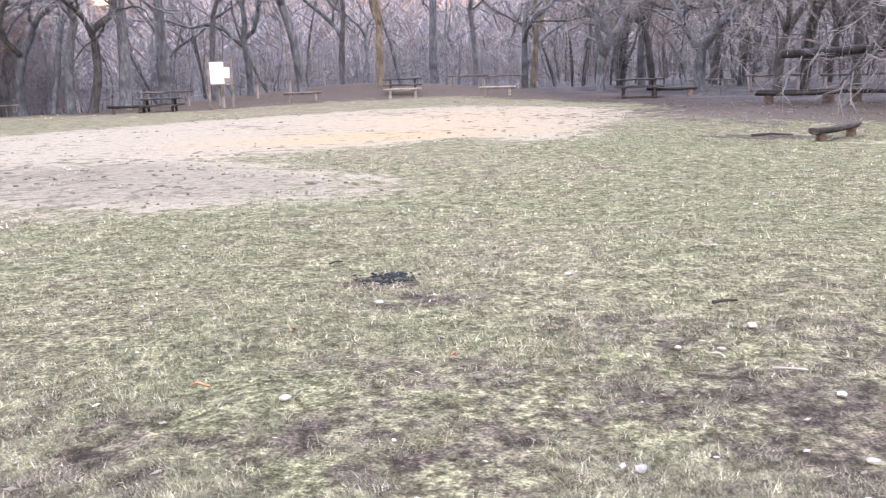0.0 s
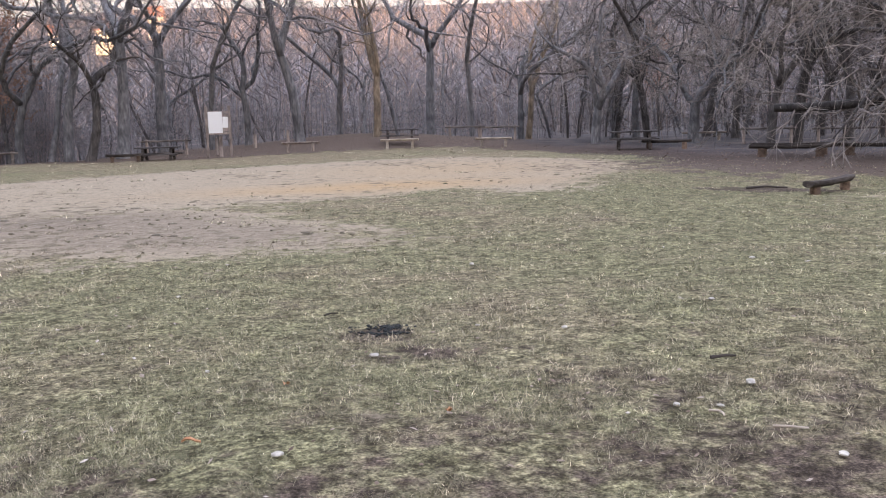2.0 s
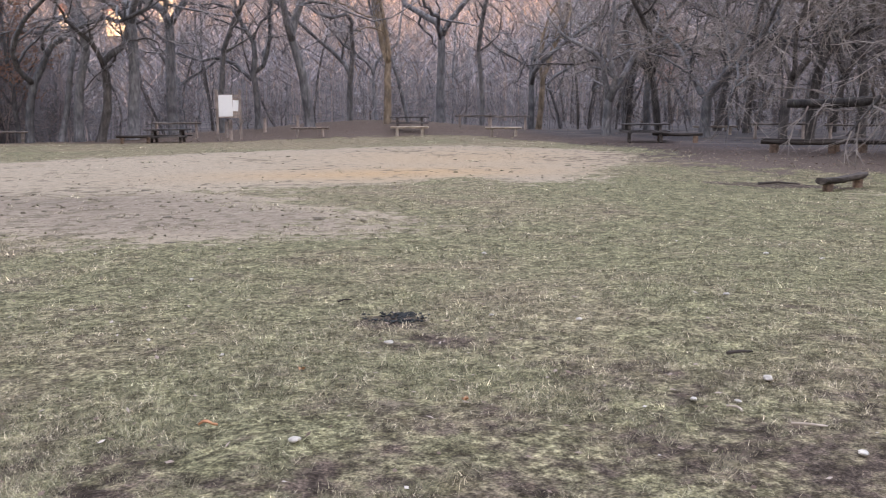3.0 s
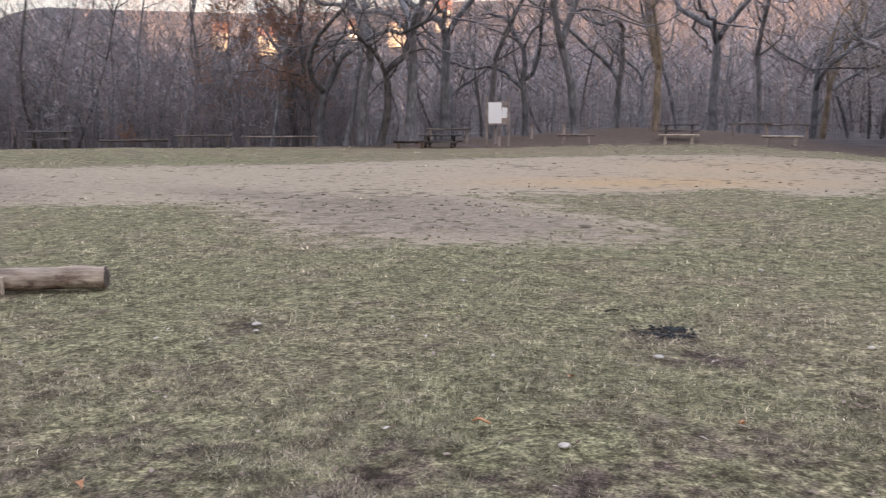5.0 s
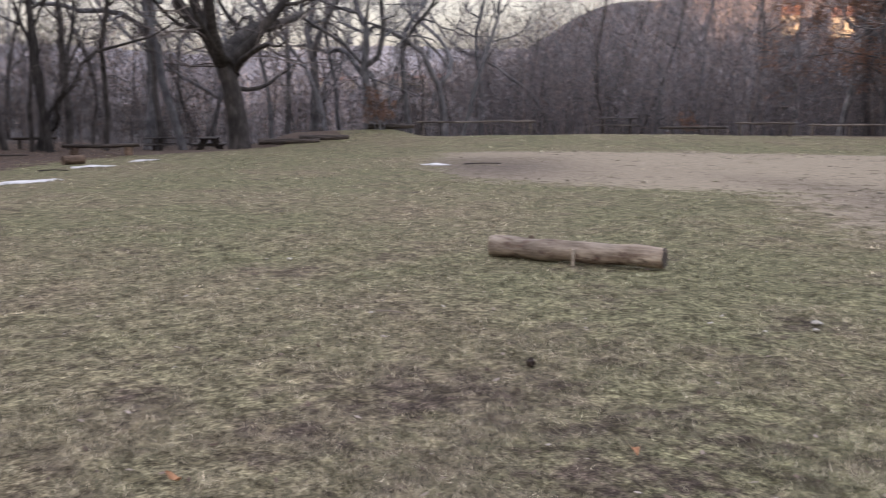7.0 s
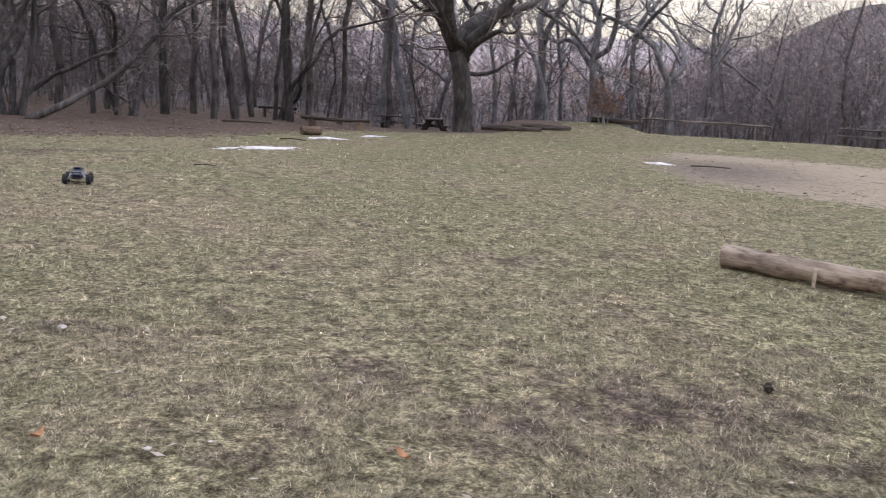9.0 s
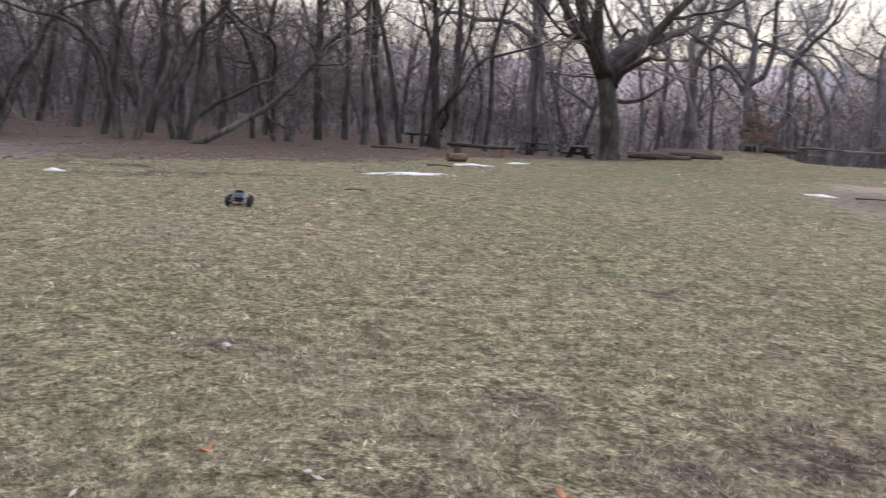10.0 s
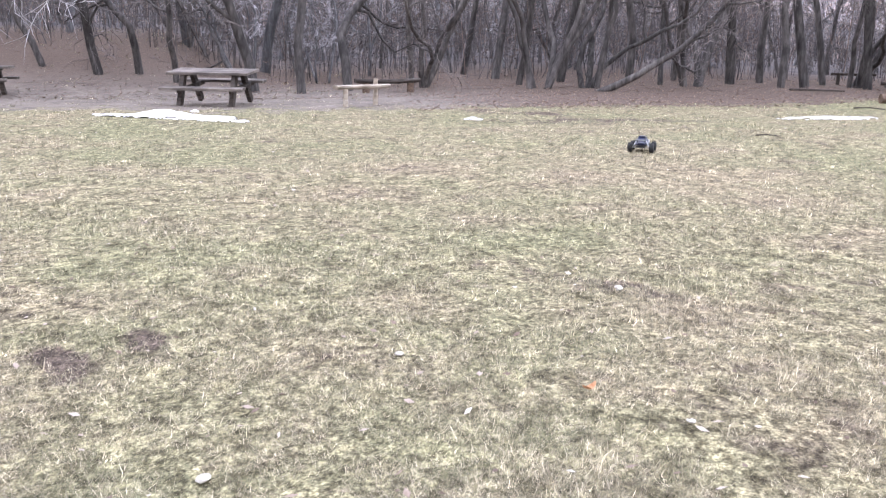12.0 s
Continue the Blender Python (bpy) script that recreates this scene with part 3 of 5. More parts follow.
KINDS = {
    "slim": [tree_meshes(100 + s, 13 + s, 0.10 + 0.02 * s, low=0.24, limbs=11, reach=0.30, wander=0.11) for s in range(4)],
    "oak": [tree_meshes(200 + s, 13 + s, 0.19 + 0.03 * s, limbs=7 - s % 2, reach=0.46, spread=1.0, wander=0.16, fork=2 + s % 2, fork_at=0.20 + 0.05 * s, twigs=17, subs=8, sides=7) for s in range(4)],
    "upright": [tree_meshes(520 + s, 14, 0.10 + 0.02 * s, low=0.26, limbs=9, reach=0.27, wander=0.06, bark=BARK_DARK, twig=TWIG_DARK) for s in range(3)],
    "gnarled": [tree_meshes(500 + s, 9, 0.11 + 0.02 * s, low=0.22, limbs=10, reach=0.38, spread=1.0, wander=0.17, bark=BARK_DARK, twig=TWIG_DARK) for s in range(3)],
    "coppice": [tree_meshes(300 + s, 10, 0.115, stems=5, low=0.30, limbs=4, reach=0.28, wander=0.12, bark=BARK_DARK, twig=TWIG_DARK) for s in range(2)],
    "great": [tree_meshes(402, 15, 0.42, limbs=8, reach=0.46, spread=1.05, wander=0.12, fork=5, fork_at=0.24, part_by=0.62, twigs=10, subs=9, sides=10, thick=0.36, bark=BARK_DARK, twig=TWIG_DARK,
                          arms=((2.9, 155, 5.5, 0.16, 0.55, 0.03, 1.6, 0.9), (3.1, -40, 6.0, 0.15, 0.4, 0.04, 1.6, 0.9), (2.4, 60, 4.0, 0.10, 0.1, 0.03, 1.6, 0.9), (3.3, 250, 6.0, 0.15, 0.7, 0.03, 1.6, 0.9)))],
    "spread": [tree_meshes(411 + s, 11, 0.30, limbs=8, reach=0.72, spread=1.25, wander=0.17, twigs=16, droop=0.07, rise=0.01, subs=10, twig=TWIG_PALE, fork=3, fork_at=0.19, part_by=0.75) for s in range(2)],
    "low limb": [tree_meshes(415, 10, 0.30, limbs=8, reach=0.75, spread=1.25, wander=0.14, twigs=16, droop=0.08, rise=0.0, subs=10, twig=TWIG_PALE, fork=3, fork_at=0.20, part_by=0.9, bark=BARK_DARK,
                             arms=((2.05, 160, 5.4, 0.17, -0.26, 0.045, 0.12, 0.30), (2.9, 185, 6.5, 0.13, 0.3, -0.05, 0.9, 0.9), (3.2, 135, 7.0, 0.13, 0.4, -0.05, 0.9, 0.9), (3.6, 160, 7.5, 0.13, 0.5, -0.06, 0.9, 0.9)))],
    "pale": [tree_meshes(421, 13, 0.22, limbs=8, reach=0.42, wander=0.13, fork=2, fork_at=0.26, part_by=0.35, bark=BARK_PALE)],
    "vee": [tree_meshes(427, 12, 0.22, limbs=8, reach=0.46, wander=0.15, fork=2, fork_at=0.32, part_by=0.75, lean=0.22, bark=BARK_DARK)],
    "leaning": [tree_meshes(433, 7.5, 0.11, lean=0.98, low=0.30, limbs=10, reach=0.40, wander=0.15, bark=BARK_DARK, twig=TWIG_DARK)],
    "beech": [tree_meshes(441, 9, 0.12, low=0.12, limbs=14, reach=0.38, spread=1.0, wander=0.10, twigs=8, leafy=14)],
    "bush": [tree_meshes(451, 2.3, 0.035, stems=6, low=0.1, limbs=6, reach=0.45, twigs=6, leafy=3)],
    # right-hand oaks, bark and twigs darkened in colour for the wood's shade
    "dark oak": [tree_meshes(240 + s, 12 + s, 0.19 + 0.02 * s, limbs=6, reach=0.44, spread=1.0, wander=0.16, fork=3, fork_at=0.22 + 0.05 * s, twigs=12, subs=8, sides=7, bark=BARK_DARK, twig=TWIG_DARK) for s in range(2)],
    "wood oak": [tree_meshes(260 + s, 14 + s, 0.17, limbs=6, reach=0.44, spread=1.0, wander=0.15, fork=2, fork_at=0.25 + 0.06 * s, twigs=8, subs=5, sides=6) for s in range(3)],
    "wood slim": [tree_meshes(280 + s, 14 + s, 0.12, low=0.24, limbs=10, reach=0.30, wander=0.11, twigs=8, subs=5, sides=6) for s in range(3)],
    "pole": [tree_meshes(471 + s, 10 + s, 0.055 + 0.012 * s, low=0.25, limbs=4, reach=0.24, wander=0.10, twigs=6, subs=3, sides=4) for s in range(3)],
    "sapling": [tree_meshes(461 + s, 4.5, 0.035, stems=3, low=0.15, limbs=5, reach=0.26, twigs=10) for s in range(2)],
}
LABELS = {
    "slim": ("slender bare grey-brown tree at the edge of the wood", "tree"),
    "oak": ("crooked bare oak with twisting branches in the wood", "tree"),
    "dark oak": ("bare oak with spreading crooked limbs at the clearing's edge, darkened for shade", "tree"),
    "wood oak": ("forked bare oak standing back in the wood", "tree"),
    "wood slim": ("slender bare tree standing back in the wood", "tree"),
    "upright": ("tall straight dark bare tree in the wood", "tree"),
    "gnarled": ("crooked dark bare tree by the leaf litter", "tree"),
    "coppice": ("bare tree with several stems growing from one stool", "tree"),
    "great": ("great old bare oak with a thick dark trunk", "tree"),
    "spread": ("wide bare tree with pale drooping twigs over the benches", "tree"),
    "low limb": ("broad bare tree with a thick low limb reaching over benches", "tree"),
    "vee": ("dark bare oak leaning and forking into two stems", "tree"),
    "pale": ("bare tree with a pale patchy trunk on the mound", "tree"),
    "leaning": ("dark bare tree leaning low over the leaf litter", "tree"),
    "beech": ("young beech that has kept its dry brown leaves", "tree"),
    "bush": ("small bush with dry orange-brown leaves", "bush"),
    "sapling": ("thin bare sapling in the undergrowth", "sapling"),
}
PLANTED = []


def plant(kind, x, y, turn=0.0, size=1.0, which=0):
    tm, cm, lm = KINDS[kind][which % len(KINDS[kind])]
    label, category = LABELS[kind]
    t = thing("bush" if kind == "bush" else "sapling" if kind == "sapling" else "tree", label, category, "" if kind in ("great", "pale", "leaning", "bush", "low limb", "vee") else kind + " trees")
    part("trunk", tm, None, t)
    part("crown", cm, None, t)
    if lm:
        part("foliage", lm, None, t, "dry brown leaves")
    t.matrix_world = pose(x, y, ground_z(x, y), 0, 0, turn) @ Matrix.Diagonal((size, size, size, 1))
    PLANTED.append((x, y))
    return t


# trees that stand out: kind, degrees to the left, metres off, turn, size, variant
for kind, az, r, turn, size, which in (
    ("great", 65.6, 36.5, 40, 1.0, 0), ("pale", 4.2, 50, 200, 1.0, 0), ("vee", 21.8, 46, 0, 1.0, 0), ("oak", 22.9, 47.5, 190, 1.0, 2), ("oak", 19.9, 47, 30, 1.05, 3), ("oak", 25.6, 47, 0, 1.1, 0), ("slim", 23.9, 48, 0, 1.2, 1),
    ("oak", 17.5, 52, 80, 1.1, 3), ("slim", 14.6, 50, 80, 1.1, 2), ("oak", 12.4, 51, 10, 0.9, 1), ("oak", 9.1, 49, 330, 1.1, 2), ("oak", 6.6, 55, 250, 1.1, 0), ("slim", 2.9, 51, 60, 0.9, 1), ("oak", 0.8, 60, 60, 1.1, 3),
    ("slim", -1.9, 53, 40, 1.1, 2), ("oak", -5.0, 53, 40, 1.05, 0), ("pale", -5.5, 54, 80, 0.9, 0), ("spread", -9.8, 46, 170, 0.85, 0), ("dark oak", -13, 49, 210, 1.0, 1), ("spread", -15.8, 43, 0, 0.9, 1), ("dark oak", -18.2, 50, 20, 1.1, 0),
    ("dark oak", -20.3, 41, 120, 1.0, 0), ("dark oak", -21.8, 42, 0, 1.1, 1), ("low limb", -31.0, 29.5, 0, 1.0, 0), ("dark oak", -24.5, 45, 140, 1.15, 1), ("dark oak", -28.0, 41, 300, 1.2, 0), ("dark oak", -26.5, 48, 250, 1.1, 0), ("spread", -37, 25, 200, 1.1, 1),
    ("dark oak", -16.5, 55, 50, 1.2, 1), ("dark oak", -23.0, 52, 80, 1.2, 0), ("dark oak", -11.0, 56, 10, 1.2, 1), ("dark oak", -29.5, 47, 10, 1.2, 1),
    ("beech", 26.2, 50, 10, 1.0, 0), ("beech", 28.6, 50, 130, 1.0, 0), ("beech", 30.9, 53, 220, 1.0, 0), ("oak", 27, 55, 220, 1.0, 3),
    ("oak", 57.5, 44, 30, 1.0, 1), ("oak", 52.5, 47, 210, 1.05, 0), ("oak", 61, 47, 100, 1.0, 2), ("wood slim", 50.2, 50, 30, 1.1, 1), ("wood oak", 54.6, 47, 100, 1.0, 1), ("wood slim", 56.2, 48, 60, 1.0, 0), ("wood slim", 59.3, 50, 200, 1.0, 2), ("wood oak", 62.6, 52, 310, 1.0, 2), ("wood slim", 63.6, 47, 60, 1.0, 1), ("slim", 51.4, 46, 0, 1.0, 1), ("slim", 60.2, 45, 0, 0.9, 2), ("slim", 69, 41, 60, 1.1, 3), ("oak", 71, 45, 60, 1.0, 3), ("upright", 73.5, 38, 0, 1.1, 0),
    ("upright", 75.5, 37, 70, 1.1, 1), ("upright", 76.6, 35, 170, 1.0, 2), ("upright", 79.0, 37, 270, 1.1, 0), ("upright", 81.3, 33, 90, 1.0, 1), ("upright", 84.2, 34, 200, 1.1, 2), ("upright", 87.5, 35, 10, 1.0, 0), ("upright", 90.2, 33, 120, 1.1, 1), ("upright", 94.4, 33, 300, 1.0, 2), ("upright", 97.0, 31, 60, 1.0, 0), ("upright", 70.4, 43, 60, 1.0, 1), ("coppice", 77.5, 36, 0, 1.0, 1), ("upright", 80.0, 34, 120, 1.15, 2), ("upright", 82.5, 36, 10, 1.0, 1), ("coppice", 86.5, 31.5, 30, 1.05, 0), ("gnarled", 88.3, 32, 200, 0.8, 0),
    ("leaning", 92.6, 28.5, 66, 1.0, 0), ("coppice", 92.6, 29.5, 90, 1.0, 1), ("coppice", 95.8, 29, 0, 1.05, 0), ("upright", 98.5, 34, 0, 1.1, 2), ("upright", 100.5, 36, 90, 1.1, 0), ("coppice", 103.5, 29, 0, 1.0, 1),
    ("gnarled", 107.8, 27, 0, 1.0, 1), ("upright", 110.7, 26, 0, 1.0, 1), ("gnarled", 113.6, 27, 190, 1.0, 2), ("leaning", 114.4, 27.5, 200, 0.75, 0), ("gnarled", 118.2, 28, 40, 0.8, 0), ("gnarled", 120.3, 29, 130, 0.85, 1),
    ("gnarled", 122.6, 29, 250, 0.9, 2), ("gnarled", 125.6, 30, 310, 0.85, 0), ("slim", 124.0, 36, 10, 1.2, 0), ("bush", 56.7, 38, 0, 0.75, 0), ("bush", 37.2, 46, 60, 0.5, 0), ("oak", 130, 27, 0, 1.0, 0),
):
    plant(kind, *polar(az, r), turn, size, which)

# the wood behind them
tries = 0
while len(PLANTED) < 164 and tries < 6000:
    tries += 1
    az = rnd.uniform(-42, 146) if tries % 4 else rnd.uniform(26, 50)
    near = float(np.interp(az, (-42, -20, 0, 25, 50, 62, 72, 82, 92, 110, 125, 146), (36, 46, 57, 54, 52, 46, 44, 40, 37, 33, 35, 33)))
    r = near + 62 * rnd.random() ** 1.35
    x, y = polar(az, r)
    if min((x - a) ** 2 + (y - b) ** 2 for a, b in PLANTED) < (2.0 + 0.012 * r) ** 2:
        continue
    if 48 < az < 67 and rnd.random() < 0.35:
        continue
    kind = rnd.choices(("wood slim", "wood oak", "coppice", "beech"), (5, 3.2, 1.4, 0.5 if 15 < az < 50 else 0.12))[0]
    plant(kind, x, y, rnd.uniform(0, 360), rnd.uniform(0.85, 1.3), rnd.randrange(4))
for _ in range(70):
    az = rnd.uniform(-40, 135)
    near = float(np.interp(az, (-42, -20, 0, 25, 50, 62, 72, 82, 92, 110, 125, 146), (36, 47, 56, 48, 47, 42, 40, 36, 33, 30, 31, 32)))
    plant("sapling", *polar(az, near + rnd.uniform(0, 22)), rnd.uniform(0, 360), rnd.uniform(0.7, 1.4), rnd.randrange(2))


def far_woods():
    """The wooded slopes beyond: thousands of simple bare trees in one mesh."""
    n = 9500
    az = rng.uniform(-50, 140, n)
    r = 92 + 330 * rng.random(n) ** 1.25
    x, y = -r * np.sin(np.radians(az)), r * np.cos(np.radians(az))
    z = land(x, y)
    v, f = [], []
    for i in range(n):
        h = rnd.uniform(10, 18)
        w = h * rnd.uniform(0.0015, 0.003)
        b = len(v)
        v += [(x[i] - w, y[i], z[i]), (x[i] + w, y[i], z[i]), (x[i], y[i] + w, z[i]), (x[i], y[i], z[i] + h)]
        f += [(b, b + 1, b + 3), (b + 1, b + 2, b + 3), (b + 2, b, b + 3)]
        for k in range(11):
            t = rnd.uniform(0.2, 0.98)
            a, rise = rnd.uniform(0, 6.28), rnd.uniform(0.3, 1.1)
            ln = h * 0.33 * (1.15 - 0.8 * t)
            p = Vector((x[i], y[i], z[i] + h * t))
            e = p + Vector((math.cos(a), math.sin(a), rise)) * ln
            s = Vector((-math.sin(a), math.cos(a), 0.4)) * (0.025 + 0.04 * rnd.random())
            mid = p.lerp(e, 0.55)
            b = len(v)
            v += [tuple(p), tuple(mid + s * 1.6), tuple(e), tuple(mid - s)]
            f.append((b, b + 1, b + 2, b + 3))
    me = bpy.data.meshes.new("far_woods")
    me.from_pydata(v, [], f)
    m, nn, l, bs = material("far bare woods")
    geo = nn.new("ShaderNodeNewGeometry")
    # pale blue-grey: haze over the slopes painted into the trees
    l.new(ramp_node(m, geo.outputs["Random Per Island"], ((0, (0.19, 0.185, 0.21)), (0.6, (0.34, 0.30, 0.315)), (1, (0.48, 0.36, 0.29)))), bs.inputs["Base Color"])
    bs.inputs["Roughness"].default_value = 0.95
    me.materials.append(m)
    tagged(new("far_woods", me), "bare winter woods on the slopes beyond the meadow", "woods", kind="stuff")


def thicket():
    """Thin poles standing close behind the first trees, one mesh for the stems and twigs."""
    kits = []
    for tm, cm, lm in KINDS["pole"]:
        for me in (tm, cm):
            co = np.empty(len(me.vertices) * 3)
            me.vertices.foreach_get("co", co)
            kits.append((co.reshape(-1, 3), [tuple(q.vertices) for q in me.polygons]))
    v, f, count = [], [], 0
    for i in range(190):
        az = rnd.uniform(-40, 135) if i < 50 else rnd.uniform(14, 56) if i < 80 else rnd.uniform(-38, -7) if i < 140 else rnd.uniform(66, 133)
        near = float(np.interp(az, (-42, -20, 0, 25, 50, 62, 72, 82, 92, 110, 125, 146), (40, 50, 60, 54, 52, 48, 42, 40, 38, 32, 35, 33)))
        x, y = polar(az, near + 45 * rnd.random() ** 1.2)
        a, k, size = rnd.uniform(0, 6.28), rnd.randrange(3), rnd.uniform(0.8, 1.3)
        turn = np.array(((math.cos(a), math.sin(a), 0), (-math.sin(a), math.cos(a), 0), (0, 0, 1))) * size
        for co, faces in kits[2 * k:2 * k + 2]:
            v.append(co @ turn + np.array((x, y, ground_z(x, y))))
            f += [tuple(q + count for q in face) for face in faces]
            count += len(co)
    me = bpy.data.meshes.new("thicket")
    me.from_pydata(np.concatenate(v).tolist(), [], f)
    # dark bark on the poles stands for the shade inside the wood
    me.materials.append(BARK_DARK)
    tagged(new("thicket", me), "thin bare pole-like trees standing close in the wood", "thicket", kind="stuff")


def undergrowth():
    """Thin stems and brush among the trees, one mesh."""
    v, f = [], []
    for _ in range(4800):
        az = rnd.uniform(-42, 140) if _ < 2400 else rnd.uniform(70, 133) if _ < 3600 else rnd.uniform(24, 56)
        near = float(np.interp(az, (-42, -20, 0, 25, 50, 62, 72, 82, 92, 110, 125, 146), (40, 50, 60, 52, 50, 46, 43, 39, 37, 29, 35, 34)))
        x, y = polar(az, near + 55 * rnd.random() ** 1.2)
        z = ground_z(x, y) - 0.05
        h, w = rnd.uniform(1.0, 5.5) * (1.0 if _ < 3600 else 1.5), rnd.uniform(0.006, 0.016)
        lx, ly = rnd.gauss(0, 0.14) * h, rnd.gauss(0, 0.14) * h
        tip, mid = Vector((x + lx, y + ly, z + h)), Vector((x + lx * 0.3 + rnd.gauss(0, 0.06), y + ly * 0.3, z + h * 0.5))
        b = len(v)
        for p, q in ((Vector((x, y, z)), w), (mid, w * 0.75)):
            for k in range(3):
                v.append((p.x + q * math.cos(k * 2.1), p.y + q * math.sin(k * 2.1), p.z))
        v.append(tuple(tip))
        for k in range(3):
            f.append((b + k, b + (k + 1) % 3, b + 3 + (k + 1) % 3, b + 3 + k))
            f.append((b + 3 + k, b + 3 + (k + 1) % 3, b + 6))
        for k in range(13):
            t = rnd.uniform(0.15, 0.95)
            p = Vector((x, y, z)).lerp(mid, t * 2) if t < 0.5 else mid.lerp(tip, t * 2 - 1)
            a, ln = rnd.uniform(0, 6.28), h * rnd.uniform(0.12, 0.3)
            e = p + Vector((math.cos(a), math.sin(a), rnd.uniform(-0.3, 0.9))) * ln
            b = len(v)
            v += [(p.x, p.y, p.z - 0.006), tuple(e), (p.x, p.y, p.z + 0.006)]
            f.append((b, b + 1, b + 2))
    me = bpy.data.meshes.new("undergrowth")
    me.from_pydata(v, [], f)
    # stems coloured dark for the shade low between the trunks
    me.materials.append(BARK_DARK)
    tagged(new("undergrowth", me), "tangle of bare stems and brush between the trees", "undergrowth", kind="stuff")


def young_growth(n, sector, heights, stops):
    """Slender young trees, twiggy from the ground up, filling the edge of the wood; one mesh."""
    az = rng.uniform(*sector, n)
    near = np.interp(az, (-42, -20, 0, 25, 50, 62, 72, 82, 92, 110, 125, 146), (37, 46, 56, 50, 49, 47, 43, 38, 35, 31, 33, 34))
    r = near + 26 * rng.random(n) ** 1.2
    x, y = -0.25 - r * np.sin(np.radians(az)), 0.2 + r * np.cos(np.radians(az))
    foot = np.stack((x, y, land(x, y) - 0.05), -1)
    h = rng.uniform(*heights, n)
    tip = foot + np.stack((rng.normal(0, 0.16, n) * h, rng.normal(0, 0.16, n) * h, h), -1)

    def slivers(a, b, w):
        side = np.cross(b - a, rng.normal(0, 1, a.shape))
        side *= (w / np.maximum(np.linalg.norm(side, axis=1), 1e-6))[:, None]
        return np.stack((a - side, a + side, b), 1)

    def sprays(a, b, each, length, low):
        k = len(a)
        t = low + (1 - low) * rng.random(k * each)
        p = np.repeat(a, each, 0) + (np.repeat(b, each, 0) - np.repeat(a, each, 0)) * t[:, None]
        d = np.repeat(b - a, each, 0)
        d /= np.linalg.norm(d, axis=1)[:, None]
        d = d * 0.35 + rng.normal(0, 0.60, d.shape)
        return p, p + d * (np.repeat(length, each) * (1.15 - 0.75 * t) * rng.uniform(0.6, 1.2, k * each))[:, None]

    a1, b1 = sprays(foot, tip, 16, h * 0.26, 0.12)
    a2, b2 = sprays(a1, b1, 5, np.linalg.norm(b1 - a1, axis=1) * 0.55, 0.2)
    P = np.concatenate((slivers(foot, tip, 0.0026 * h), slivers(a1, b1, np.full(len(a1), 0.013)), slivers(a2, b2, np.full(len(a2), 0.009))))
    k = len(P)
    me = bpy.data.meshes.new("young_growth")
    me.vertices.add(k * 3)
    me.vertices.foreach_set("co", P.ravel())
    me.loops.add(k * 3)
    me.loops.foreach_set("vertex_index", np.arange(k * 3, dtype=np.int32))
    me.polygons.add(k)
    me.polygons.foreach_set("loop_start", np.arange(0, k * 3, 3, dtype=np.int32))
    me.update(calc_edges=True)
    m, nn, l, bs = material("young bare twigs")
    geo = nn.new("ShaderNodeNewGeometry")
    l.new(ramp_node(m, geo.outputs["Random Per Island"], stops), bs.inputs["Base Color"])
    bs.inputs["Roughness"].default_value = 0.95
    me.materials.append(m)
    tagged(new("young_growth", me), "twiggy young bare trees crowding the edge of the wood", "young trees", kind="stuff")


def distant_ridge():
    """Wooded hills on the skyline across the valley, coloured blue for the haze."""
    v, f = [], []
    n = 160
    for i in range(n):
        az = 38 + 64 * i / (n - 1)
        for r, k in ((2300, 0.0), (2650, 0.62), (3000, 1.0), (3300, 0.9)):
            crest = 196 + 26 * noise.noise((az * 0.11, 0.7, 2.0)) + 7 * noise.noise((az * 0.9, k * 3, 5.0)) + 2.5 * noise.noise((az * 5, k * 3, 8.0))
            x, y = polar(az, r)
            v.append((x, y, crest * k - 2))
    for i in range(n - 1):
        for k in range(3):
            q = i * 4 + k
            f.append((q, q + 1, q + 5, q + 4))
    me = bpy.data.meshes.new("backdrop")
    me.from_pydata(v, [], f)
    m, nn, l, bs = material("distant wooded hills in haze blue")
    # haze over the distance put into the base colour as blue-grey
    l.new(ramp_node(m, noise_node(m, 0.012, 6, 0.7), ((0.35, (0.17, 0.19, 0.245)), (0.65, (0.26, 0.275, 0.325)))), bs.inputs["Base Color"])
    bs.inputs["Roughness"].default_value = 1.0
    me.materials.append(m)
    tagged(new("backdrop", me), "wooded hills on the skyline across the valley, haze painted in blue", "distant hills", kind="structure")


def far_house(az, r, width, height, turn):
    """A small house far off, placed at a bright spot among the trees."""
    x, y = polar(az, r)
    t = thing("house", "pale distant house added at a bright spot among the trees", "house", "houses across the valley")
    part("wall", Shape().box((0, 0, height / 2), (width, width * 0.7, height), chamfer=0.05), HOUSE_WALL, t)
    roof = Shape()
    roof.v = [(-width * 0.54, -width * 0.4, height), (width * 0.54, -width * 0.4, height), (width * 0.54, width * 0.4, height), (-width * 0.54, width * 0.4, height), (-width * 0.54, 0, height * 1.5), (width * 0.54, 0, height * 1.5)]
    roof.f = [(0, 1, 5, 4), (2, 3, 4, 5), (0, 4, 3), (1, 2, 5), (0, 3, 2, 1)]
    part("roof", roof, HOUSE_ROOF, t)
    for k in (-0.28, 0.0, 0.28):
        part("window", Shape().box((k * width, -width * 0.352, height * 0.55), (width * 0.11, 0.1, height * 0.3)), HOUSE_GLASS, t)
    t.matrix_world = pose(x, y, ground_z(x, y), 0, 0, turn)


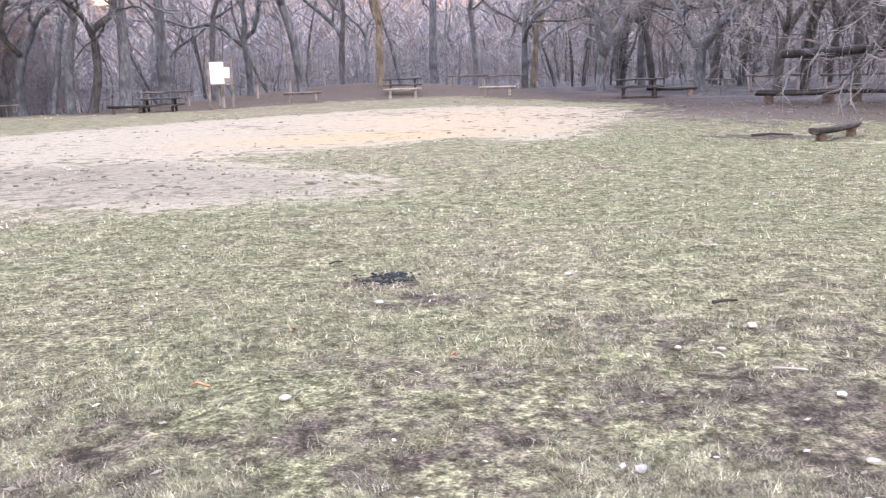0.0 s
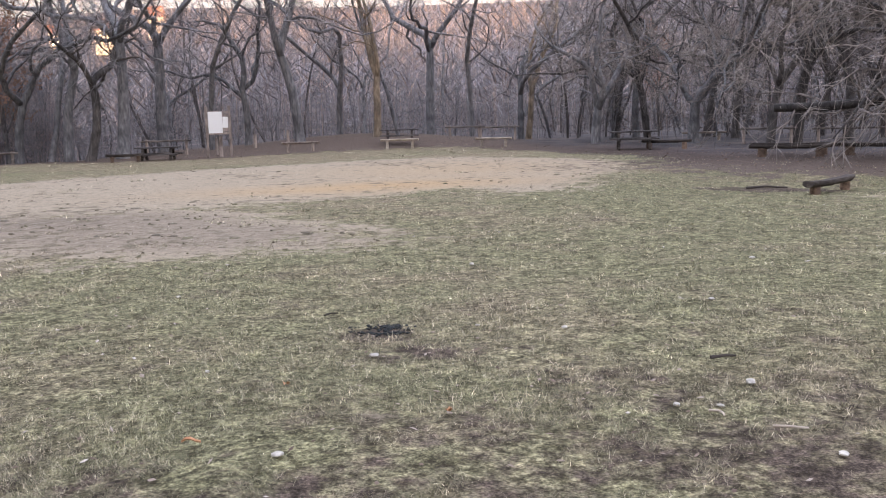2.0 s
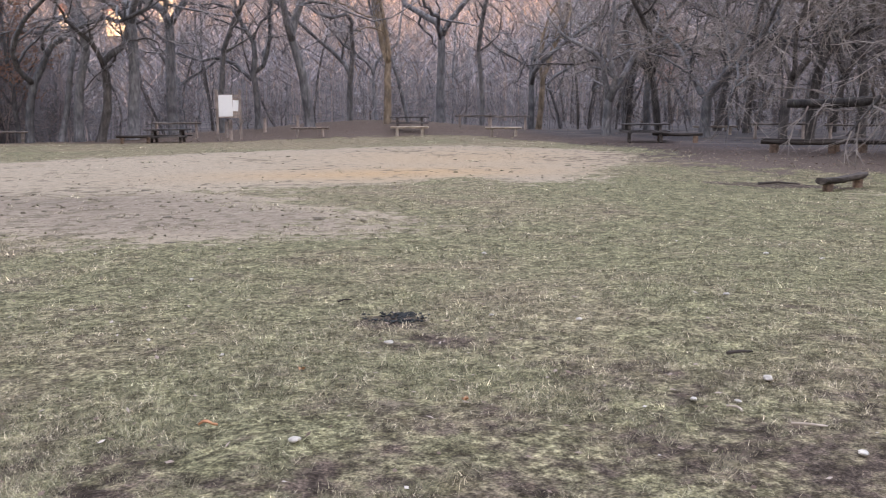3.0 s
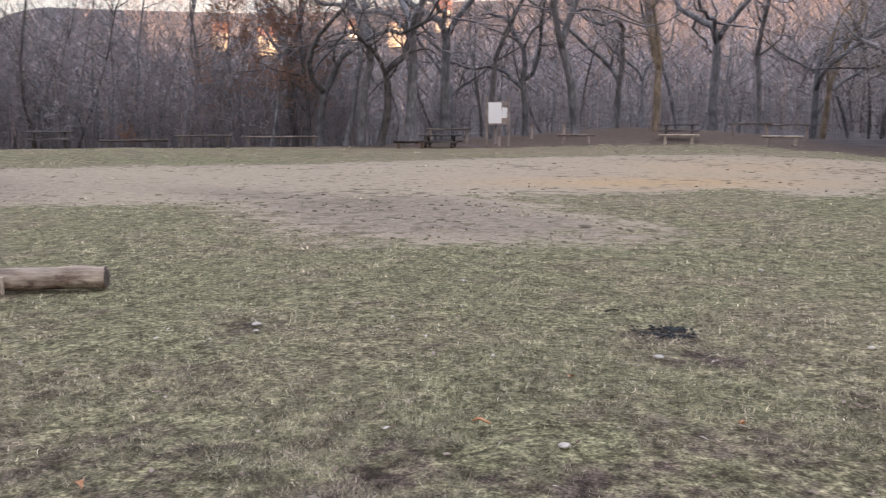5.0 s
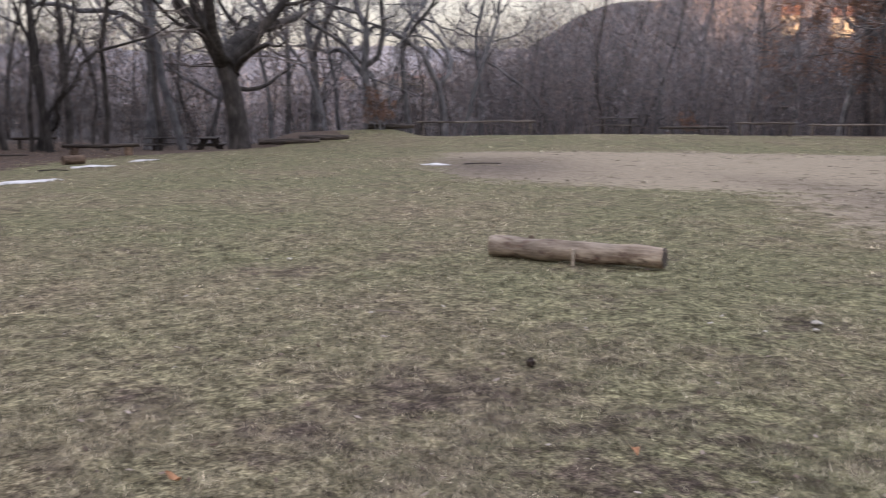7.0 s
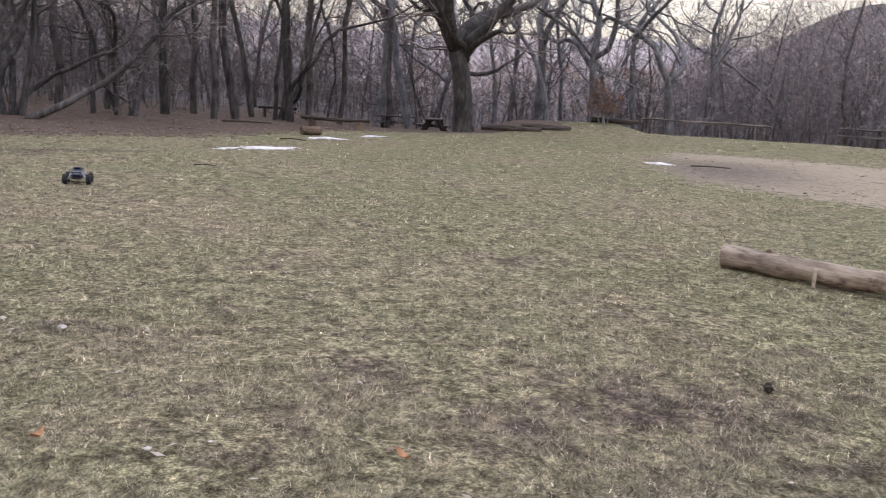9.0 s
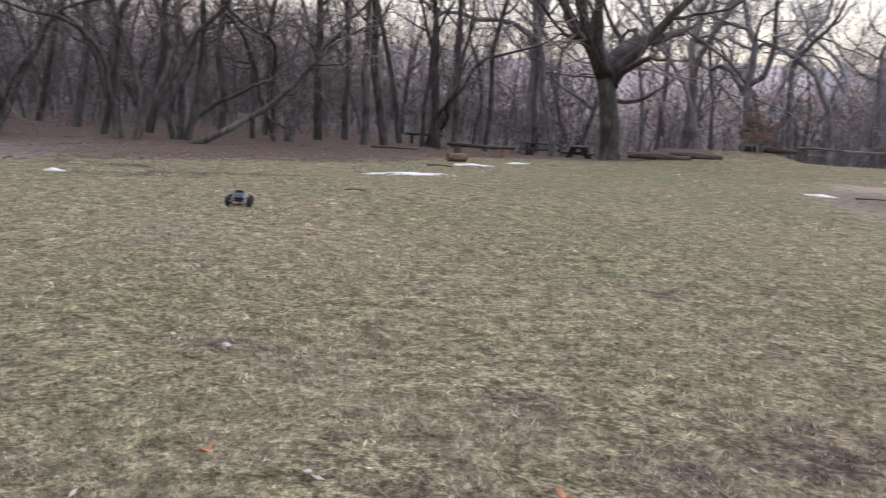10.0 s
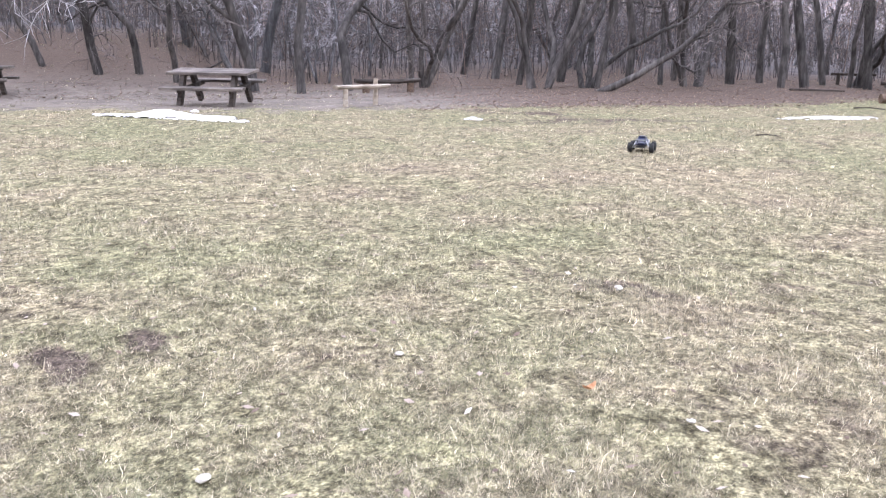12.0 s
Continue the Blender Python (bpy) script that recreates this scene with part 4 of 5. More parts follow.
HOUSE_WALL = plain_material("pale rendered wall", (0.70, 0.60, 0.44), 0.85)
HOUSE_ROOF = plain_material("red-brown roof tiles", (0.30, 0.13, 0.08), 0.8)
HOUSE_GLASS = plain_material("dark window glass", (0.05, 0.05, 0.06), 0.15)
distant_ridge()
# the five under 300 m are made up, for bright gaps between trees
for az, r, width, height, turn in ((54.2, 620, 11, 6, 20), (55.3, 600, 13, 6.5, 30), (56.2, 640, 12, 6, 10), (58.6, 610, 10, 6, 40), (60.4, 600, 9, 5, 15), (52.8, 650, 12, 6, 25), (20.5, 240, 5, 6, 10), (23.2, 250, 4, 5, 20), (28.7, 245, 5, 5, 30), (17.6, 255, 4, 6, 0), (31.5, 250, 4, 5, 20)):
    far_house(az, r, width, height, turn)
# GREY_TWIGS is lightened for haze; DARK_TWIGS darkens the right for shade
GREY_TWIGS = ((0, (0.10, 0.097, 0.108)), (0.65, (0.21, 0.198, 0.213)), (1, (0.36, 0.28, 0.24)))
DARK_TWIGS = ((0, (0.052, 0.049, 0.052)), (0.65, (0.12, 0.107, 0.107)), (1, (0.23, 0.16, 0.13)))
young_growth(350, (-42, -7), (1.5, 5.0), DARK_TWIGS)
young_growth(420, (-7, 23), (1.5, 5.0), GREY_TWIGS)
young_growth(1150, (23, 52), (2.5, 10.0), GREY_TWIGS)
young_growth(180, (52, 66), (1.5, 6.0), DARK_TWIGS)
young_growth(1250, (66, 134), (2.0, 8.0), DARK_TWIGS)
far_woods()
thicket()
undergrowth()


# ---- benches, tables, boards and fences ----
def picnic_table(label, planks=WOOD_TABLE):
    """A picnic table with benches fixed to its A-shaped legs; its length runs along x."""
    t = thing("picnic_table", label, "picnic table", "picnic tables")
    top = thing("tabletop", "", "")
    top.parent = t
    for k in range(4):
        part("plank", Shape().box((0, -0.285 + 0.19 * k, 0.74), (1.95, 0.178, 0.06), (0, 0, rnd.uniform(-0.3, 0.3))), planks, top)
    for s in (-1, 1):
        seat = thing("seat", "", "")
        seat.parent = t
        for k in (0, 1):
            part("plank", Shape().box((0, s * (0.58 + 0.145 * k), 0.45), (1.95, 0.135, 0.06)), planks, seat)
        for e in (-0.62, 0.62):
            part("leg", Shape().box((e, s * 0.40, 0.35), (0.10, 0.15, 0.80), (s * 28, 0, 0)), WOOD_DARK, t)
    for e in (-0.62, 0.62):
        part("crossbeam", Shape().box((e + 0.05, 0, 0.40), (0.045, 1.42, 0.095)), WOOD_DARK, t)
        part("batten", Shape().box((e + 0.05, 0, 0.688), (0.045, 0.70, 0.07)), WOOD_DARK, t)
    return t


def pole_bench(label, wood=WOOD_GREY, length=1.8, group="pole benches"):
    """A split-log seat on two posts."""
    t = thing("bench", label, "bench", group)
    n = 9
    s = Shape()
    pts = [Vector((-length / 2 + length * i / (n - 1), 0.012 * math.sin(i * 1.3), 0.445 + 0.008 * math.sin(i * 2.1))) for i in range(n)]
    s.tube(pts, [0.075 + 0.006 * math.sin(i * 1.7) for i in range(n)], 12)
    s.v = [(x, y * 1.7, max(min(z, 0.475), 0.36)) for x, y, z in s.v]
    part("seat", s, wood, t, smooth=False)
    for e in (-0.33, 0.33):
        part("post", Shape().tube([(e * length, 0, -0.15), (e * length + 0.01, 0, 0.40)], [0.075, 0.07], 10, jag=0.04), wood, t)
    return t


def log_bench(label, length=1.9):
    """A heavy half log, sagging and dark, on two stumps."""
    t = thing("log_bench", label, "bench", "log benches")
    n = 14
    s = Shape()
    pts = [Vector((-length / 2 + length * i / (n - 1), 0.015 * math.sin(i), 0.325 + 0.03 * ((i / (n - 1) - 0.5) * 2) ** 2)) for i in range(n)]
    s.tube(pts, [0.082 + 0.007 * math.sin(i * 2.3) for i in range(n)], 14, jag=0.06)
    s.v = [(x, y * 1.35, min(z, 0.365 + 0.03 * (x / length * 2) ** 2)) for x, y, z in s.v]
    part("seat", s, WOOD_DARK, t)
    for e in (-0.34, 0.36):
        part("stump", Shape().tube([(e * length, 0, -0.1), (e * length, 0, 0.12), (e * length, 0, 0.27)], [0.105, 0.095, 0.10], 12, jag=0.05), WOOD_RAW, t, "reddish cut stump")
    return t


def set_down(t, az, r, turn=0.0, dz=0.0):
    x, y = polar(az, r)
    t.matrix_world = pose(x, y, ground_z(x, y) + dz, 0, 0, turn)
    return t


TABLES = ((2.75, 45.5, 2), (-12.2, 38.0, -8), (41.6, 41.0, 40), (129.3, 25.6, 115), (69.9, 43.0, 66), (67.4, 43.5, 150))
near_table = picnic_table("dark weathered picnic table with fixed benches on bare ground")
near_table.matrix_world = pose(-19.7, -9.25, ground_z(-19.7, -9.25) + 0.02, 6, 0, 92)
far_table = picnic_table("dark picnic table with fixed benches at the wood's edge", WOOD_TABLE_DARK)
far_table.matrix_world = pose(*polar(17.8, 42.2), ground_z(*polar(17.8, 42.2)) - 0.17, 0, 0, 6)
for az, r, turn in TABLES:
    x, y = polar(az, r)
    copy_thing(near_table if az > 100 else far_table, pose(x, y, ground_z(x, y) - (0.15 if 60 < az < 75 else 0.0), 0, 0, turn))

# pole benches along the far side
set_down(pole_bench("grey split-log bench on two posts beside the dirt track", WOOD_POST), 9.1, 43.0, 12)
set_down(pole_bench("pale split-log bench on two posts before a picnic table", WOOD_PALE, 1.85), 2.75, 43.2, 0)
set_down(pole_bench("pale split-log bench on two posts near the fence", WOOD_PALE, 1.8), -3.3, 44.0, -10)
set_down(pole_bench("grey split-log bench on two posts under the trees", WOOD_GREY, 2.2), -16.4, 47.5, -12)
set_down(pole_bench("long dark split-log bench beyond the grass", WOOD_TABLE_DARK, 2.9), 36.9, 41.0, 36, -0.08)
set_down(pole_bench("dark split-log bench on the leaf litter", WOOD_DARK, 1.6), 77.4, 38.0, 77)

# the pale bench by the picnic table
white = thing("bench", "pale peeled-pole bench with one post standing above the seat", "bench")
s = Shape().tube([(-0.78 + 0.195 * i, 0.01 * math.sin(i), 0.46 + 0.006 * math.sin(i * 1.9)) for i in range(9)], [0.062 + 0.004 * math.sin(i * 2) for i in range(9)], 10, jag=0.03)
s.v = [(x, y * 1.6, min(z, 0.495)) for x, y, z in s.v]
part("seat", s, WOOD_PALE, white)
part("post", Shape().tube([(-0.50, 0, -0.15), (-0.49, 0, 0.41)], [0.062, 0.058], 10, jag=0.03), WOOD_PALE, white)
part("post", Shape().tube([(0.47, 0.13, -0.15), (0.49, 0.13, 0.62)], [0.062, 0.055], 10, jag=0.03), WOOD_PALE, white)
white.matrix_world = pose(-20.35, -5.9, ground_z(-20.35, -5.9), 0, 0, 145)

# log benches
first_log = log_bench("dark sagging half-log bench on two reddish stumps")
first_log.matrix_world = pose(7.4, 17.4, ground_z(7.4, 17.4) - 0.11, 0, 0, 46) @ Matrix.Diagonal((1.12, 1, 1, 1))
for az, r, turn, stretch, label in ((-14.2, 38.0, -18, 0.95, "dark half-log bench beside a picnic table"), (-26.5, 30.0, -20, 1.25, "dark half-log bench on bare ground"),
                                    (-21.5, 29.4, -18, 1.12, "dark half-log bench on bare ground under a tree"), (-21.6, 30.6, -20, 1.2, "dark log lying behind a bench"),
                                    (73.8, 31.5, 62, 1.15, "dark half-log bench beside old snow"), (19.75, 41.6, 30, 0.75, "short dark half-log bench beside a picnic table"), (105.3, 26.3, 130, 0.95, "dark half-log bench on the leaf litter")):
    x, y = polar(az, r)
    tagged(copy_thing(first_log, pose(x, y, ground_z(x, y), 0, 0, turn) @ Matrix.Diagonal((stretch, 1, 1, 1))), label)


for az, r, turn, ln in ((62.5, 35.5, 62, 2.4), (60.3, 36.0, 60, 2.0), (56.0, 38.5, 50, 2.0)):
    fallen = Shape().tube([(-ln / 2 + ln * i / 7, 0.04 * math.sin(i), 0.11 + 0.01 * math.sin(2 * i)) for i in range(8)], [0.13 - 0.006 * i for i in range(8)], 12, jag=0.06)
    lying = tagged(new("log", fallen.mesh("log")), "dark fallen log lying along the edge of the wood", "log", "fallen logs")
    lying.data.materials.append(WOOD_DARK)
    set_down(lying, az, r, turn)


def notice_board():
    t = thing("notice_board", "wooden notice board on two posts with white notices", "notice board")
    for x, h in ((-0.52, 2.46), (0.52, 2.48)):
        part("post", Shape().box((x, 0, h / 2 - 0.2), (0.11, 0.11, h + 0.4), chamfer=0.012), WOOD_POST, t)
    part("crossbar", Shape().box((0, 0.02, 2.18), (0.95, 0.05, 0.10)), WOOD_POST, t)
    part("crossbar", Shape().box((0, 0.02, 1.22), (0.95, 0.05, 0.10)), WOOD_POST, t)
    back = part("panel", Shape().box((0.0, 0.01, 1.70), (0.90, 0.03, 0.80)), WOOD_POST, t)
    part("notice", Shape().box((-0.13, -0.02, 1.72), (0.63, 0.012, 0.98), chamfer=0.003), PAPER, t, "white notice sheet")
    part("notice", Shape().box((0.32, -0.03, 1.72), (0.25, 0.012, 0.50), (0, 4, 0), chamfer=0.003), PAPER, t, "small white notice sheet")
    # made-up timber where a tree trunk shows behind the board
    part("post", Shape().box((0.06, 0.35, 0.5), (0.16, 0.10, 1.2), (-14, 0, 0), chamfer=0.012), WOOD_POST, t, "slanting timber standing in for a tree trunk")
    return t


set_down(notice_board(), 14.1, 42.3, 14, -0.12)


def fence(label, length, height, rails=1, posts=2, wood=WOOD_GREY):
    t = thing("fence", label, "fence", "fences")
    for k in range(posts):
        x = -length / 2 + length * k / (posts - 1)
        part("post", Shape().tube([(x, 0, -0.3), (x + 0.01, 0, height + 0.06)], [0.075, 0.065], 9, jag=0.05), wood, t)
    for q in range(rails):
        z = height - 0.03 - 0.42 * q
        part("rail", Shape().tube([(-length / 2 - 0.25 + (length + 0.5) * i / 6, -0.06, z + 0.012 * math.sin(i * 2.0 + q)) for i in range(7)], [0.045] * 7, 8, jag=0.05), WOOD_TABLE, t, "darker rail")
    return t


for az, r, turn, length, height, rails, posts in ((-1.45, 49.0, 0, 1.7, 0.72, 1, 2), (-3.5, 49.6, -6, 2.0, 0.72, 1, 2), (-20.1, 41.3, -20, 1.95, 0.7, 1, 2), (-24.8, 43, -26, 2.8, 0.62, 1, 2), (17.3, 46.5, 17, 1.9, 0.80, 1, 2),
                                                  (32.7, 44, 30, 2.2, 0.62, 1, 2), (28.0, 45, 28, 3.2, 0.55, 1, 3), (50.5, 42, 48, 5.1, 0.75, 1, 2)):
    set_down(fence("low weathered rail fence at the edge of the wood", length, height, rails, posts, WOOD_TABLE if az > 20 else WOOD_POST), az, r, turn)
for az, r, h in ((14.3, 44.6, 0.8), (11.95, 48, 0.75), (9.9, 49, 0.75)):
    p = thing("fence_post", "weathered wooden post standing alone before the wood", "post", "single posts")
    part("post", Shape().tube([(0, 0, -0.3), (0.01, 0, h * 0.5), (0.02, 0.01, h)], [0.09, 0.085, 0.08], 9, jag=0.05), WOOD_POST, p)
    set_down(p, az, r)


# ---- the log in the grass ----
def near_log():
    t = thing("log", "bare weathered log with a sawn end lying in the grass", "log")
    n = 22
    length = 1.76
    s = Shape()
    pts = [Vector((-length / 2 + length * i / (n - 1), 0.012 * math.sin(i * 0.5), 0.118 + 0.006 * math.sin(i * 0.8))) for i in range(n)]
    s.tube(pts, [0.110 + 0.004 * math.sin(i * 1.1) - 0.0005 * i for i in range(n)], 24, jag=0.012)
    part("trunk", s, LOG_BARE, t)
    part("sawn_end", Shape().lathe([(0.0, 0.0), (0.055, 0.002), (0.095, 0.0), (0.097, -0.012)], 20, pose(length / 2 + 0.004, 0.0, 0.120, 0, 90, 0)), WOOD_DARK, t, "dark sawn end")
    part("stake", Shape().box((0.03, -0.122, 0.07), (0.03, 0.025, 0.19), (6, 3, 0)), WOOD_PALE, t, "pale stake against the log")
    part("branch_stub", Shape().tube([(-0.45, 0.02, 0.21), (-0.46, 0.03, 0.24)], [0.03, 0.024], 8, jag=0.1), WOOD_RAW, t)
    return t


lg = near_log()
lg.matrix_world = pose(-6.2, 6.33, ground_z(-6.2, 6.33) + 0.002, 0, 0, 24.8)


# ---- radio-controlled car ----
def toy_car():
    t = thing("toy_car", "dark blue and white radio-controlled buggy with knobbly black tyres", "toy car")
    part("chassis", Shape().box((0, 0, 0.075), (0.36, 0.12, 0.022), chamfer=0.008), PLASTIC, t)
    shell = Shape()
    rows = ((-0.17, 0.055, 0.10, 0.125), (-0.09, 0.085, 0.09, 0.165), (-0.02, 0.088, 0.09, 0.20), (0.05, 0.080, 0.09, 0.185), (0.10, 0.065, 0.09, 0.135), (0.20, 0.035, 0.085, 0.105))
    for x, w, lo, hi in rows:
        shell.v += [(x, -w, lo), (x, -w * 0.95, (lo + hi) / 2), (x, -w * 0.55, hi), (x, w * 0.55, hi), (x, w * 0.95, (lo + hi) / 2), (x, w, lo)]
    for i in range(len(rows) - 1):
        for k in range(6):
            shell.f.append((i * 6 + k, i * 6 + (k + 1) % 6, i * 6 + 6 + (k + 1) % 6, i * 6 + 6 + k))
    shell.f += [tuple(range(6)), tuple(range(30, 36))]
    part("body", shell, SHELL_BLUE, t)
    part("roof", Shape().box((-0.01, 0, 0.204), (0.085, 0.085, 0.012), chamfer=0.005), SHELL_BLUE, t)
    for s in (-1, 1):
        part("side_panel", Shape().box((0.02, s * 0.086, 0.125), (0.12, 0.008, 0.035), (0, -8, 0), chamfer=0.003), SHELL_WHITE, t, "white side flash")
        part("cage_bar", Shape().tube([(0.10, s * 0.055, 0.135), (0.045, s * 0.052, 0.195), (-0.06, s * 0.052, 0.20), (-0.15, s * 0.045, 0.135)], [0.006] * 4, 6), PLASTIC, t)
    part("bumper", Shape().box((0.215, 0, 0.08), (0.03, 0.14, 0.03), chamfer=0.008), PLASTIC, t)
    part("wing", Shape().box((-0.20, 0, 0.165), (0.06, 0.15, 0.01), (0, -10, 0), chamfer=0.003), PLASTIC, t)
    for x in (-0.135, 0.135):
        part("axle", Shape().tube([(x, -0.13, 0.062), (x, 0.13, 0.062)], [0.008, 0.008], 6), METAL, t)
        for s in (-1, 1):
            part("shock_absorber", Shape().tube([(x * 0.8, s * 0.06, 0.15), (x, s * 0.105, 0.07)], [0.011, 0.009], 8), METAL, t)
            wheel = thing("wheel", "", "")
            wheel.parent = t
            m = pose(x, s * 0.145, 0.060, 90, 0, 0)
            tyre = Shape().lathe([(0.034, -0.028), (0.054, -0.030), (0.062, -0.020), (0.063, 0.020), (0.054, 0.030), (0.034, 0.028)], 22, m)
            for k in range(16):
                a = 22.5 * k
                q = m @ pose(0.063 * math.cos(radians(a)), 0.063 * math.sin(radians(a)), 0.012 * (-1) ** k, 0, 0, a)
                e = q.to_euler()
                tyre.box(q.translation, (0.010, 0.012, 0.022), [math.degrees(c) for c in e], 0.002)
            part("tyre", tyre, RUBBER, wheel)
            part("rim", Shape().lathe([(0.0, -0.018), (0.02, -0.020), (0.034, -0.027), (0.034, 0.027), (0.02, 0.020), (0.0, 0.018)], 16, m), PLASTIC, wheel)
    return t


car = toy_car()
car.matrix_world = pose(-13.07, 0.32, ground_z(-13.07, 0.32) + 0.004, 0, 0, 172)


# ---- old snow ----
def snow_patch(label, x, y, length, width, height, turn, seed):
    """Melting snow: a thin ragged sheet with gaps, heaped towards its middle."""
    nu, nw = 64, 34
    u, w = np.meshgrid(np.linspace(-0.68, 0.68, nu), np.linspace(-0.68, 0.68, nw), indexing="ij")
    rag = np.array([noise.noise((a * length * 1.5, b * width * 3.0, seed * 3.1)) + 0.6 * noise.noise((a * length * 5, b * width * 8, seed * 1.3)) for a, b in zip(u.ravel(), w.ravel())]).reshape(u.shape)
    body = 1 - (u / 0.52) ** 2 - (w / 0.5) ** 2 - 0.10 + 1.15 * rag
    heap = np.exp(-((u * 5.0) ** 2 + (w * 3.0) ** 2))
    z = np.where(body > 0, 0.012 + 0.35 * height * np.clip(body, 0, 0.5) + height * heap * (0.8 + 0.3 * rag), -0.02)
    keep = body > -0.12
    where = np.cumsum(keep.ravel()).reshape(keep.shape) - 1
    v = np.stack((u * length, w * width, z), -1)[keep].tolist()
    f = [(int(where[i, j]), int(where[i + 1, j]), int(where[i + 1, j + 1]), int(where[i, j + 1])) for i in range(nu - 1) for j in range(nw - 1) if keep[i, j] and keep[i + 1, j] and keep[i + 1, j + 1] and keep[i, j + 1]]
    me = bpy.data.meshes.new("snow_patch")
    me.from_pydata(v, [], f)
    me.polygons.foreach_set("use_smooth", [True] * len(me.polygons))
    me.materials.append(SNOW)
    ob = tagged(new("snow_patch", me), label, "snow", "patches of old snow")
    c = [(land(x + 0.3 * a, y + 0.3 * b)) for a in (-1, 1) for b in (-1, 1)]
    ob.matrix_world = pose(x, y, float(max(c)) - 0.004, 0, 0, turn)
    return ob


snow_patch("low heap of old white snow before the picnic table", -16.0, -8.45, 2.8, 0.65, 0.13, 92, 3)
snow_patch("thin strip of old white snow on the grass", -15.75, -7.6, 1.5, 0.45, 0.05, 88, 5)
snow_patch("scrap of old snow before the picnic table", -17.6, -8.7, 0.3, 0.2, 0.05, 100, 6)
snow_patch("flat patch of old white snow on the grass", -20.2, 4.15, 1.9, 0.7, 0.03, 118, 8)
snow_patch("small patch of old white snow beside a log bench", -24.9, 7.1, 1.05, 0.6, 0.05, 75, 9)
snow_patch("thin patch of old white snow near the tables", -26.0, 8.8, 0.85, 0.5, 0.03, 105, 12)
snow_patch("small patch of old snow at the end of the dirt track", -18.8, 14.1, 0.65, 0.45, 0.04, 35, 15)
snow_patch("scrap of old snow on the grass", -17.9, -2.9, 0.45, 0.25, 0.05, 100, 17)


# ---- small things in the grass ----
def lump(seed, size, squash=0.5, rough=0.3):
    bm = bmesh.new()
    bmesh.ops.create_icosphere(bm, subdivisions=2, radius=1)
    for vert in bm.verts:
        c = vert.co
        k = 1 + rough * noise.noise((c.x * 1.7 + seed, c.y * 1.7, c.z * 1.7))
        vert.co = Vector((c.x * size[0] * k, c.y * size[1] * k, c.z * size[2] * k * squash))
    me = bpy.data.meshes.new("lump")
    bm.to_mesh(me)
    bm.free()
    return me


def drop(name, me, mat, x, y, turn, label, category, group="", up=0.0):
    me.materials.append(mat)
    ob = tagged(new(name, me), label, category, group)
    ob.matrix_world = pose(x, y, ground_z(x, y) + up, 0, 0, turn)
    return ob


for k, (x, y, s) in enumerate(((-0.517, 5.672, 0.04), (-0.802, 3.954, 0.034), (1.571, 4.859, 0.04), (1.09, 4.53, 0.025), (1.30, 4.5, 0.02), (0.157, 6.40, 0.022), (0.62, 3.2, 0.035), (2.25, 4.0, 0.03),
                               (1.62, 3.85, 0.03), (1.45, 3.2, 0.03), (1.9, 3.25, 0.035), (0.75, 6.2, 0.03), (-5.6, 3.6, 0.02), (-8.24, 4.31, 0.035), (-3.1, -1.25, 0.035), (-5.9, 0.1, 0.04), (-3.0, 1.0, 0.02),
                               (-4.4, -0.9, 0.028), (-1.5, 5.4, 0.02), (-2.4, 7.8, 0.025), (-3.34, 5.72, 0.045), (-3.25, 5.55, 0.025), (-3.9, 0.4, 0.022), (0.2, 9.3, 0.035), (2.0, 7.0, 0.03), (3.0, 9.0, 0.035))):
    drop("pebble", lump(k, (s * 0.85, s * 0.62, s * 0.62), 0.6), STONE, x, y, 37 * k, "small pale stone lying in the grass", "stone", "pale stones", 0.018)
for k, (x, y) in enumerate(((-1.22, 4.10), (-0.05, 4.45), (-4.132, -0.002), (-3.55, 1.35), (-0.95, 5.0), (-2.6, 3.0))):
    s = Shape()
    for i in range(5):
        for w in (-1, 0, 1):
            t = i / 4
            s.v.append(((t - 0.5) * 0.085, w * 0.019 * math.sin(math.pi * min(max(t, 0.06), 0.94)), 0.012 * math.sin(t * 5 + k) + 0.010 * abs(w)))
    for i in range(4):
        for w in (0, 1):
            a = i * 3 + w
            s.f.append((a, a + 1, a + 4, a + 3))
    drop("leaf", s.mesh("leaf"), LEAF_ORANGE, x, y, 61 * k + 20, "curled orange-brown dead leaf on the grass", "leaf", "dead leaves", 0.035)


def stick(pts, rad, mat, x, y, turn, label):
    s = Shape().tube([Vector(p) * 0.75 for p in pts], [0.62 * rad * (1 - 0.4 * i / (len(pts) - 1)) for i in range(len(pts))], 7, jag=0.08)
    drop("stick", s.mesh("stick"), mat, x, y, turn, label, "stick", "sticks", 0.022)


stick(((-0.06, 0.03, 0.012), (0, 0.012, 0.014), (0.015, -0.03, 0.014), (0.012, -0.06, 0.01)), 0.011, WOOD_PALE, 1.255, 4.375, 0, "small pale bent stick in worn grass")
stick(((-0.10, 0.02, 0.012), (0, 0, 0.014), (0.10, -0.03, 0.012)), 0.012, WOOD_PALE, 1.51, 4.15, 0, "pale split stick in worn grass")
stick(((-0.11, 0, 0.014), (0, 0.01, 0.02), (0.10, 0.015, 0.014)), 0.018, WOOD_DARK, 1.56, 5.28, 5, "short dark stick in the grass")
stick(((-0.08, 0, 0.014), (0, 0.02, 0.02), (0.08, 0.0, 0.014)), 0.013, WOOD_DARK, -0.95, 6.91, 40, "short dark stick in the grass")
stick(((-0.12, 0, 0.012), (0, 0.02, 0.016), (0.16, 0, 0.012)), 0.011, WOOD_PALE, -5.49, 3.68, 30, "thin pale stick in the grass")
